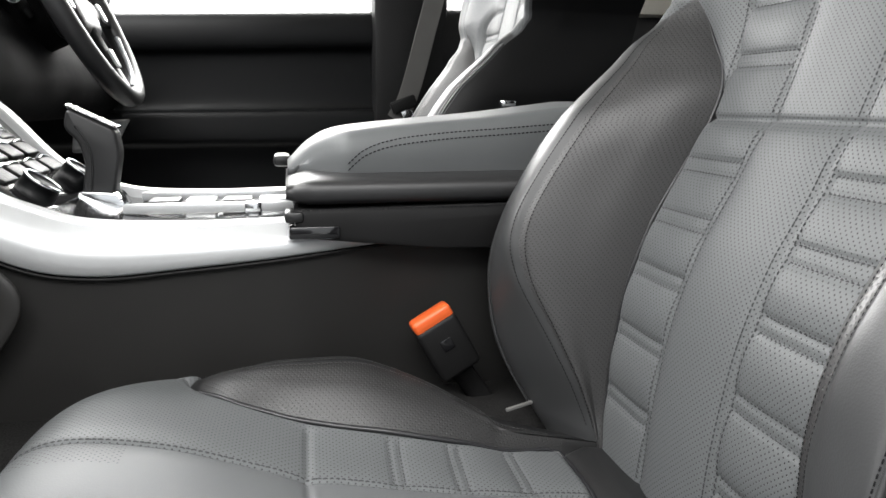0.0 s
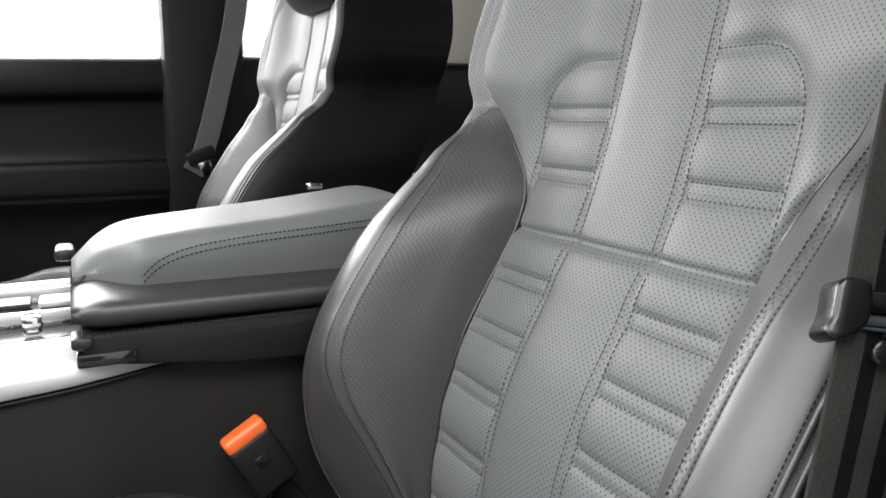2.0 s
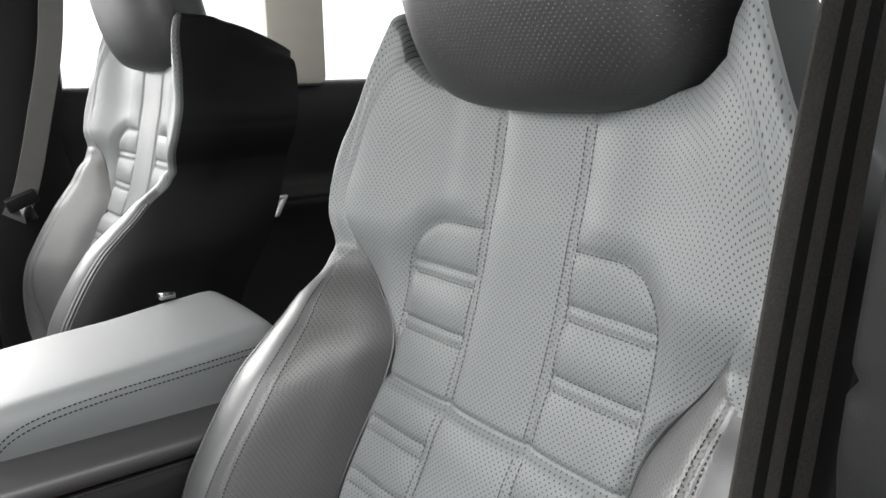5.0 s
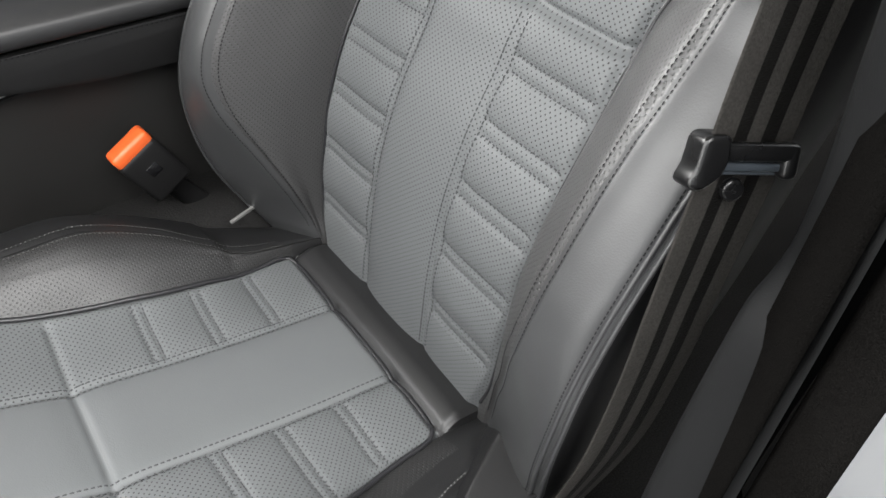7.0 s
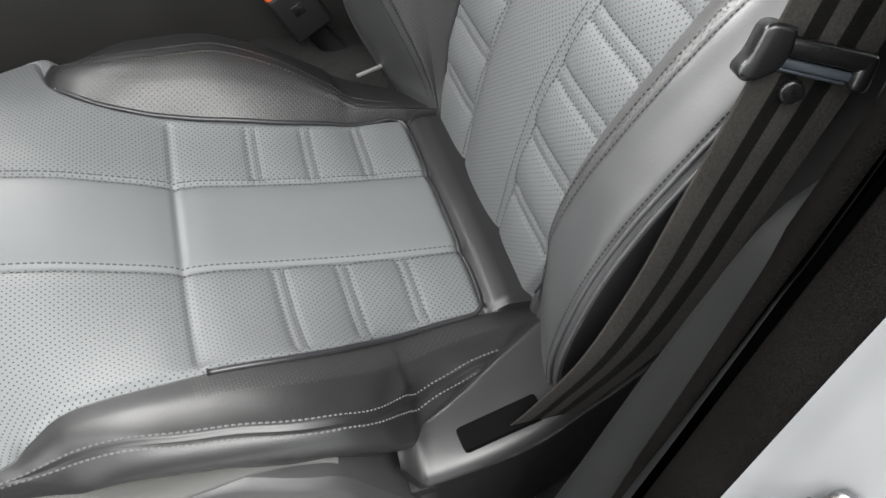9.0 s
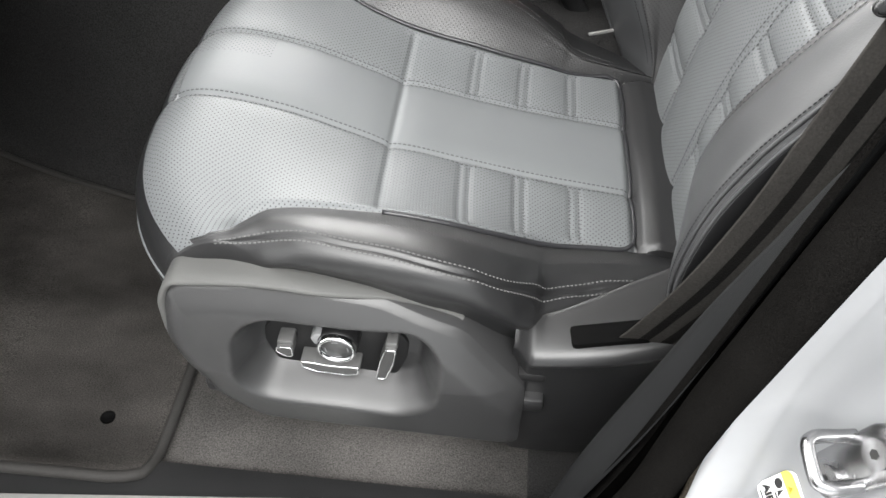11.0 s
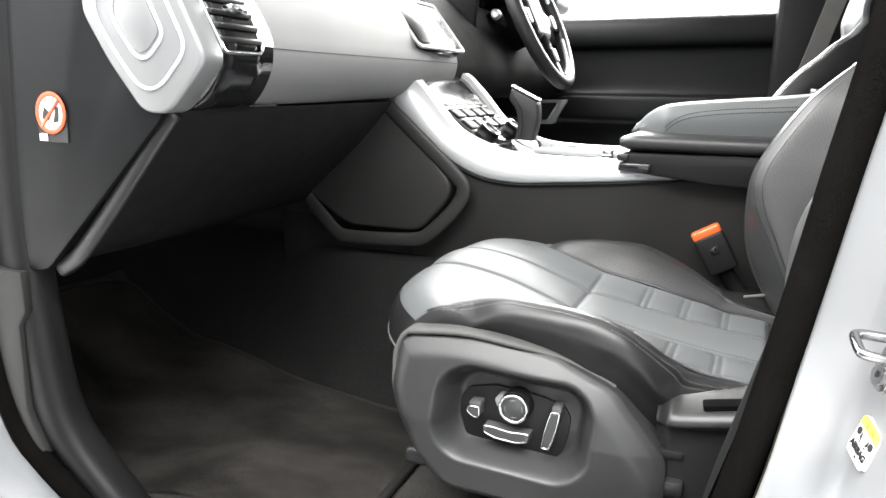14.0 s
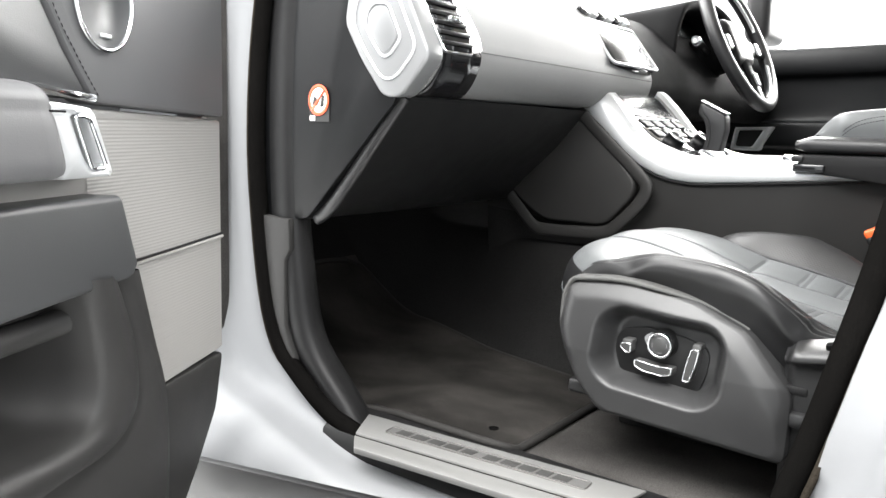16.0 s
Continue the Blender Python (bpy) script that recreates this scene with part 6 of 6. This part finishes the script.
def sill_plate():
    root = thing("sill_plate", 0.1, -0.735, 0.50, "brushed steel sill plate with an engraved dark frame", "sill plate")
    a = math.atan2(0.035, 0.39)
    m = pose(0.1, -0.703, 0.510, 0, 0, math.degrees(a))
    top = [(-0.195, 0.0), (0.195, 0.0), (0.178, -0.062), (-0.168, -0.062)]
    part("upper_tread", placed(slab(top, "z", -0.004, 0.0, 0.0012), m), BRUSHED, root)
    part("lower_tread", placed(slab([(-0.170, -0.062), (0.172, -0.062), (0.155, -0.094), (-0.145, -0.094)], "z", -0.012, -0.004, 0.0015), m), BRUSHED, root, "lower brushed step of the plate")
    fr = rounded([(-0.138, -0.018), (0.138, -0.018), (0.138, -0.040), (-0.138, -0.040)], 0.005, 4)
    part("engraved_frame", tube([m @ Vector((x, y, 0.0004)) for x, y in fr], 0.0012, 6, True), surface("engraving", (0.12, 0.115, 0.11), 0.5, 0.5), root, "dark engraved frame")
    part("inlay", placed(slab(fr, "z", -0.0005, 0.0005, 0), m), surface("inlay_steel", (0.19, 0.188, 0.184), 0.4, 0.5), root, "darker steel inlay")
    dark = surface("letter_grey", (0.08, 0.079, 0.077), 0.45, 0.5)
    for k, (x0, wd) in enumerate([(-0.122, 0.019), (-0.098, 0.020), (-0.073, 0.019), (-0.049, 0.020), (-0.024, 0.016), (0.006, 0.019), (0.030, 0.020), (0.054, 0.019), (0.077, 0.016), (0.098, 0.019)]):
        part("engraved_bar", placed(slab([(x0, -0.0225), (x0 + wd, -0.0225), (x0 + wd - 0.002, -0.0355), (x0 - 0.002, -0.0355)], "z", 0.0004, 0.0012, 0), m), dark, root, smooth=False)
    base = np.stack([np.stack([np.linspace(-0.13, 0.46, 30), np.full(30, y), np.full(30, z)], 1) for y, z in ((-0.665, 0.500), (-0.685, 0.505), (-0.73, 0.5045), (-0.762, 0.5035), (-0.772, 0.496), (-0.774, 0.47))])
    thing_mesh("sill_trim", sheet(base, flip=True)[:2], PLASTIC, "black plastic sill cover under the plate", "trim", kind="structure")


sill_plate()


# panels that close the space behind the dashboard
thing_mesh("scuttle", box(-1.05, -0.50, -0.86, 0.98, 1.150, 1.172, 0.004), PLASTIC, "black scuttle panel behind the dashboard", "panel", kind="structure")
thing_mesh("footwell_side", box(-1.0, -0.34, -0.80, -0.762, 0.42, 1.15, 0.004), CARPET, "dark carpeted side of the footwell", "wall", kind="structure")

kick = [(-0.268, 0.772), (-0.214, 0.770), (-0.212, 0.728), (-0.222, 0.712), (-0.222, 0.62), (-0.200, 0.565), (-0.160, 0.522), (-0.19, 0.530), (-0.235, 0.585), (-0.262, 0.66)]
thing_mesh("kick_trim", slab(kick, "y", -0.7605, -0.748, 0.003), DOOR_PLASTIC, "charcoal kick trim at the foot of the front pillar", "trim", kind="structure")

# ---- the open passenger door ----
def front_door():
    root = thing("passenger_door", -0.17, -0.885, 0.5, "open passenger door with grey leather and pale panel trim", "car door")
    turn = math.degrees(math.atan2(-0.877, 0.48))
    m = pose(-0.172, -0.884, 0.0, 0, 0, turn)  # along the door from its hinge edge; +y of it faces the cabin side

    def put(bm):
        return placed(bm, m)

    def pts(ps):
        return [tuple(m @ Vector(p)) for p in ps]

    def sheet_at(P):
        q = P.reshape(-1, 3) @ np.array(m.to_3x3()).T + np.array(m.translation)
        return q.reshape(P.shape)

    part("door_skin", put(box(0.035, 1.05, -0.16, -0.085, 0.42, 1.10, 0.01)), PAINT, root, "silver painted door shell")
    part("door_edge", put(box(0.036, 0.10, -0.09, -0.018, 0.56, 1.10, 0.008)), PAINT, root, "silver painted hinge edge")
    part("pale_panel", put(slab(rounded([(0.043, 0.902), (0.29, 0.908), (0.9, 0.92), (0.9, 0.80), (0.33, 0.785), (0.27, 0.634), (0.19, 0.634), (0.06, 0.635), (0.043, 0.636)], 0.004, 3), "y", -0.02, 0.004, 0.003)), TRIM_GREY, root, "pale grey ribbed panel")
    zz = np.linspace(0.638, 0.900, 380)
    rib = 0.0046 + 0.00012 * np.sin(2 * np.pi * zz / 0.0032)
    P = np.stack([np.stack([np.full(380, x), rib, zz], 1) for x in (0.046, 0.15, 0.30)])
    sheet_part("ribbed_face", sheet_at(P), TRIM_GREY, root, "pale grey face with fine level ribs")
    part("panel_joint", tube(pts([(0.043, 0.0056, 0.7725), (0.15, 0.0056, 0.771), (0.30, 0.0056, 0.769)]), 0.0013, 6), PLASTIC, root)
    part("joint_bead", tube(pts([(0.043, 0.005, 0.7690), (0.15, 0.005, 0.7675), (0.30, 0.005, 0.7655)]), 0.0022, 6), TRIM_GREY, root)
    part("upper_panel", put(slab(rounded([(0.046, 0.905), (0.290, 0.912), (0.324, 0.952), (0.352, 0.991), (0.40, 1.10), (0.046, 1.10)], 0.005, 3), "y", -0.02, 0.010, 0.004)), PALE_LEATHER, root, "pale grey leather upper door trim")
    part("dark_panel", put(slab(rounded([(0.296, 0.915), (0.9, 0.93), (0.9, 1.10), (0.404, 1.10), (0.356, 0.991), (0.328, 0.952)], 0.003, 3), "y", -0.02, 0.007, 0.002)), DOOR_LEATHER, root, "dark grey inset panel")
    part("lower_skirt", put(slab(rounded([(0.044, 0.632), (0.235, 0.634), (0.25, 0.44), (0.18, 0.455), (0.113, 0.515), (0.064, 0.568)], 0.010, 4), "y", -0.02, 0.006, 0.004)), DOOR_PLASTIC, root, "charcoal lower door skirt")
    n = 48
    a = np.linspace(0, 2 * np.pi, n, endpoint=False)
    c = (0.278, 0.996)
    sp = part("speaker", tube(pts([(c[0], 0.008, c[1]), (c[0], 0.0125, c[1])]), [0.040, 0.039], 40), DOOR_LEATHER, root, "round dark speaker grille")
    part("speaker_ring", tube(pts([(c[0] + 0.040 * math.cos(t), 0.0125, c[1] + 0.040 * math.sin(t)) for t in a]), 0.0022, 8, True), CHROME, sp, "bright speaker ring")
    part("speaker_mark", put(box(c[0] - 0.008, c[0] + 0.008, 0.012, 0.0136, c[1] - 0.030, c[1] - 0.0265, 0.0005)), SILVER, sp)
    # armrest, grab handle and pocket
    us = np.linspace(0, 1, 40)
    rows = []
    for u in us:
        x = 0.366 + 0.53 * u
        d = 0.062 * (0.75 + 0.25 * step(0.0, 0.05, u))
        cc = curve_through([(0.0, 0.856), (d * 0.75, 0.857), (d * 0.96, 0.864), (d, 0.882), (d, 0.900), (d * 0.97, 0.904), (d, 0.908), (d * 0.95, 0.917), (d * 0.7, 0.923), (0.0, 0.925)], 40)
        lean = (0.018 * (cc[:, 1] - 0.862) / 0.05 + 0.018) * step(0.3, 0.0, u)
        rows.append(np.stack([x + lean, cc[:, 0], cc[:, 1]], 1))
    Q = sheet_at(np.stack(rows))
    v, f, _ = sheet(Q)
    part("armrest", (v, f + [list(range(40))]), PALE_LEATHER, root, "grey leather armrest with a sewn line")
    plate = [(0.398, 0.912), (0.330, 0.908), (0.304, 0.854), (0.372, 0.854)]
    hole = [(0.352, 0.902), (0.333, 0.900), (0.312, 0.861), (0.332, 0.860)]
    ro, rh = curve_through(rounded(plate, 0.008, 5), 96, True), curve_through(rounded(hole, 0.006, 5), 96, True)
    rh = np.roll(rh, -int(np.argmin(np.linalg.norm(rh - ro[0], axis=1))), 0)
    lev = lambda r2, y: np.stack([r2[:, 0], np.full(96, y), r2[:, 1]], 1)
    P = np.stack([lev(ro, 0.0), lev(ro, 0.028), lev(0.96 * ro + 0.04 * rh, 0.032), lev(0.12 * ro + 0.88 * rh, 0.030), lev(rh, 0.026), lev(rh, 0.006)])
    sheet_part("handle_plate", sheet_at(P), SILVER, root, "satin silver door pull plate", closed_v=True)
    part("handle_recess", put(box(0.308, 0.356, 0.001, 0.008, 0.858, 0.905, 0.002)), GLOSS, root, "dark opening behind the door pull")
    part("handle_lip", tube(pts([(x, 0.031, z) for x, z in rh]), 0.0018, 6, True), CHROME, root, "bright lip")
    part("top_strip", tube(pts([(0.298, 0.012, 0.916), (0.33, 0.014, 0.918), (0.40, 0.02, 0.922)]), 0.0035, 8), CHROME, root, "thin chrome strip over the armrest")
    part("mid_panel", put(slab(rounded([(0.298, 0.838), (0.9, 0.842), (0.9, 0.752), (0.447, 0.763), (0.285, 0.766), (0.275, 0.776)], 0.006, 5), "y", -0.01, 0.036, 0.010, 4)), DOOR_LEATHER, root, "dark grey padded middle panel")
    # the pocket's moulded rim: broad face, sunk fold and inner wall
    outer = curve_through([(0.9, 0.43), (0.45, 0.44), (0.28, 0.45), (0.222, 0.50), (0.211, 0.56), (0.211, 0.61), (0.217, 0.65), (0.236, 0.70), (0.258, 0.768)], 70)
    fold = curve_through([(0.9, 0.60), (0.50, 0.617), (0.391, 0.621), (0.320, 0.622), (0.286, 0.634), (0.269, 0.660), (0.276, 0.714), (0.303, 0.772)], 70)
    inner = curve_through([(0.9, 0.665), (0.55, 0.662), (0.456, 0.658), (0.397, 0.652), (0.352, 0.656), (0.334, 0.680), (0.337, 0.716), (0.350, 0.775)], 70)
    at = lambda r2, y: np.stack([r2[:, 0], np.full(70, y), r2[:, 1]], 1)
    P = np.stack([at(outer, -0.01), at(outer, 0.024), at(0.85 * outer + 0.15 * fold, 0.029), at(0.08 * outer + 0.92 * fold, 0.031), at(fold, 0.027), at(0.85 * fold + 0.15 * inner, 0.034), at(0.5 * fold + 0.5 * inner, 0.040), at(0.1 * fold + 0.9 * inner, 0.037), at(inner, 0.028), at(inner, -0.078)])
    sheet_part("pocket_edge", sheet_at(P), DOOR_PLASTIC, root, "black moulded pocket edge")
    part("pocket_back", put(slab([(0.22, 0.84), (0.9, 0.84), (0.9, 0.46), (0.22, 0.46)], "y", -0.084, -0.074, 0)), SIDE_PLASTIC, root, "dark inside of the door pocket")
    part("pocket_strap", tube(pts([(0.335, 0.004, 0.738), (0.45, 0.006, 0.741), (0.9, 0.008, 0.74)]), 0.011, 10), DOOR_PLASTIC, root, "raised charcoal roll inside the pocket")
    line = curve_through([(0.388, 0.0104, 1.08), (0.346, 0.0104, 0.991), (0.318, 0.0104, 0.952), (0.286, 0.0104, 0.916)], 60)
    nrm = tuple(m.to_3x3() @ Vector((0, 1, 0)))
    stitches("stitching", pts([tuple(q) for q in line]), [nrm] * 60, THREAD, root, 0.0055, 0.0036, 0.00045)
    part("arm_seam", tube(pts([(0.405, 0.0602, 0.904), (0.6, 0.0602, 0.904), (0.9, 0.0602, 0.904)]), 0.0008, 5), THREAD, root)


front_door()


# ---- striker and label on the forward face of the central pillar ----
def on_pillar(centre):
    """A frame on the pillar's face: x outwards across the car, y into the face, z up along it."""
    u = Vector((0.0065, -0.0265, -0.006)).normalized()
    v = Vector((0.0062, 0.0045, 0.026))
    v = (v - u * v.dot(u)).normalized()
    n = v.cross(u)
    m = Matrix((u, n, v)).transposed().to_4x4()
    m.translation = Vector(centre)
    return m


def disc(x, z, r, y0, y1, n=18):
    return slab([(x + r * math.cos(t), z + r * math.sin(t)) for t in np.linspace(0, 2 * np.pi, n, endpoint=False)], "y", y0, y1, 0)


def striker():
    m = on_pillar((0.5680, -0.780, 0.808))
    root = thing("door_striker", 0.5680, -0.780, 0.808, "bright steel door striker with two screws", "striker")
    part("plate", placed(slab(rounded([(-0.010, -0.026), (0.012, -0.028), (0.016, 0.026), (-0.012, 0.026)], 0.009, 6), "y", -0.004, 0.001, 0.001), m), STEEL, root)
    for x, z in ((0.004, -0.0165), (0.002, 0.0165)):
        part("screw", placed(disc(x, z, 0.0074, -0.0075, -0.003), m), STEEL, root, "round steel screw head")
        part("screw_socket", placed(disc(x, z, 0.0026, -0.0079, -0.007, 6), m), INK, root)
    pts = [(-0.011, 0.0, 0.004), (-0.0115, -0.008, 0.002), (-0.0125, -0.018, 0.0), (-0.0115, -0.0235, -0.001), (-0.008, -0.0258, -0.002), (0.006, -0.0262, -0.004), (0.0095, -0.0240, -0.004), (0.0115, -0.0185, -0.003), (0.0115, -0.008, -0.002), (0.011, 0.0, -0.001)]
    part("loop", tube(curve_through([tuple(m @ Vector(p)) for p in pts], 70), 0.0034, 12), STEEL, root, "bent steel loop")


striker()


def airbag_label():
    m = on_pillar((0.5570, -0.7700, 0.7405))
    root = thing("airbag_label", 0.5570, -0.7700, 0.7405, "white and yellow airbag label on the silver pillar", "label")
    w, h = 0.0142, 0.0148
    part("white_card", placed(slab(rounded([(-w, -h), (w, -h), (w, h), (-w, h)], 0.0055, 6), "y", -0.0008, 0.003, 0), m), WHITE, root)
    top = [p for p in rounded([(-w, -h), (w, -h), (w, h), (-w, h)], 0.0055, 6) if p[1] > 0.0075]
    lo = [(w, 0.0072), (-w, 0.0072)]
    field = sorted(top + lo, key=lambda p: math.atan2(p[1] - 0.010, p[0]))
    part("yellow_field", placed(slab(field, "y", -0.0012, -0.0006, 0), m), YELLOW, root, "yellow warning field")
    part("warning_mark", placed(slab([(-0.0062, 0.0090), (-0.0022, 0.0090), (-0.0042, 0.0124)], "y", -0.0015, -0.001, 0), m), OLIVE, root)
    part("warning_mark", placed(slab([(0.0018, 0.0090), (0.0062, 0.0090), (0.0062, 0.0122), (0.0018, 0.0122)], "y", -0.0015, -0.001, 0), m), OLIVE, root)
    for k in (-1, 1):
        part("black_dot", placed(disc(0.0096 * k, 0.0030, 0.0028, -0.0013, -0.0006), m), INK, root)
        part("black_mark", placed(slab([(0.0062 * k, 0.0005), (0.0030 * k, -0.0006), (0.0040 * k, 0.0012), (0.0054 * k, 0.0050)][::k], "y", -0.0013, -0.0006, 0), m), INK, root)
        part("black_mark", placed(slab([(0.0060 * k, -0.0014), (0.0026 * k, -0.0014), (0.0026 * k, -0.0021), (0.0060 * k, -0.0021)][::k], "y", -0.0013, -0.0006, 0), m), INK, root)
    part("text_bar", placed(slab([(-0.010, -0.0126), (-0.004, -0.0126), (-0.004, -0.0121), (-0.010, -0.0121)], "y", -0.0013, -0.0006, 0), m), INK, root)
    part("text_bar", placed(slab([(0.000, -0.0128), (0.002, -0.0128), (0.002, -0.0110), (0.000, -0.0110)], "y", -0.0013, -0.0006, 0), m), INK, root)
    txt = bpy.data.curves.new("lettering", "FONT")
    txt.body, txt.size, txt.align_x = "AIRBAG", 0.0068, "CENTER"
    txt.offset, txt.extrude = 0.00022, 0.0003
    ob = new("lettering", txt)
    ob.parent = root
    ob.matrix_basis = Matrix.Translation(-ORIGIN[root.name]) @ m @ pose(0, -0.0013, -0.0090, 90, 0, 0)
    txt.materials.append(INK)


airbag_label()


# ---- driver's side: belt, door pull, mirror and small fittings ----
belt("driver_seat_belt", [(0.665, 0.925, 1.50), (0.640, 0.925, 1.28), (0.600, 0.92, 1.12), (0.560, 0.915, 0.985), (0.530, 0.91, 0.93)],
     [(1.0, 0.0, -0.2), (1.0, 0.0, -0.25), (1.0, 0.0, -0.3)], "grey seat belt hanging from the driver's pillar",
     ((-0.5, 0.5, surface("pale_webbing", (0.10, 0.097, 0.094), 0.7, grain=0.8, grain_scale=500)),), 0.045)


def belt_tongue():
    root = thing("belt_tongue", 0.545, 0.91, 0.95, "black belt tongue with a steel blade on the driver's belt", "belt tongue")
    m = pose(0.548, 0.908, 0.965, 0, -20, 0)
    part("grip", placed(box(-0.03, 0.03, -0.008, 0.008, -0.014, 0.014, 0.005, 3), m), PLASTIC, root)
    part("blade", placed(box(-0.012, 0.012, -0.002, 0.002, -0.045, -0.010, 0.001), m), CHROME, root, "steel blade")


belt_tongue()


def door_pull(x, y, z, k, label):
    root = thing("door_pull", x, y, z, label, "door handle", "door pulls")
    go = lambda ps: [(x + k * (a + 0.11), z + k * (b - 0.897)) for a, b in ps]
    o = curve_through(rounded(go([(-0.168, 0.863), (-0.088, 0.863), (-0.048, 0.934), (-0.158, 0.930)]), 0.008 * k, 5), 80, True)
    h = curve_through(rounded(go([(-0.156, 0.874), (-0.104, 0.874), (-0.076, 0.924), (-0.148, 0.921)]), 0.006 * k, 5), 80, True)
    at = lambda r2, d: np.stack([r2[:, 0], np.full(80, y + d), r2[:, 1]], 1)
    P = np.stack([at(o, 0.005), at(o, -0.032), at(0.9 * o + 0.1 * h, -0.036), at(0.1 * o + 0.9 * h, -0.036), at(h, -0.032), at(h, 0.002)])
    sheet_part("frame", P, SILVER, root, "", closed_v=True)
    part("recess", slab([tuple(q) for q in h[::4]], "y", y - 0.022, y - 0.015, 0), INK, root, "dark opening")


door_pull(-0.11, 0.970, 0.897, 1.0, "satin silver door pull frame on the driver's door")
door_pull(1.085, 0.955, 0.885, 0.72, "small silver door pull frame on the rear door")


def far_mirror():
    root = thing("door_mirror", -0.16, 1.12, 1.20, "black door mirror outside the driver's window", "door mirror")
    part("housing", box(-0.20, -0.125, 1.06, 1.26, 1.195, 1.36, 0.025, 4), PLASTIC, root)
    part("arm", tube([(-0.165, 1.02, 1.16), (-0.165, 1.10, 1.20)], [0.02, 0.025], 12), PLASTIC, root, "black mirror arm")


far_mirror()


thing_mesh("seat_rail_strip", placed(box(-0.015, 0.015, -0.0015, 0.0015, -0.0015, 0.0015, 0.0006), pose(0.489, -0.232, 0.702, 0, -8, 12)), BRUSHED, "small bright metal strip between seat and console", "trim strip")
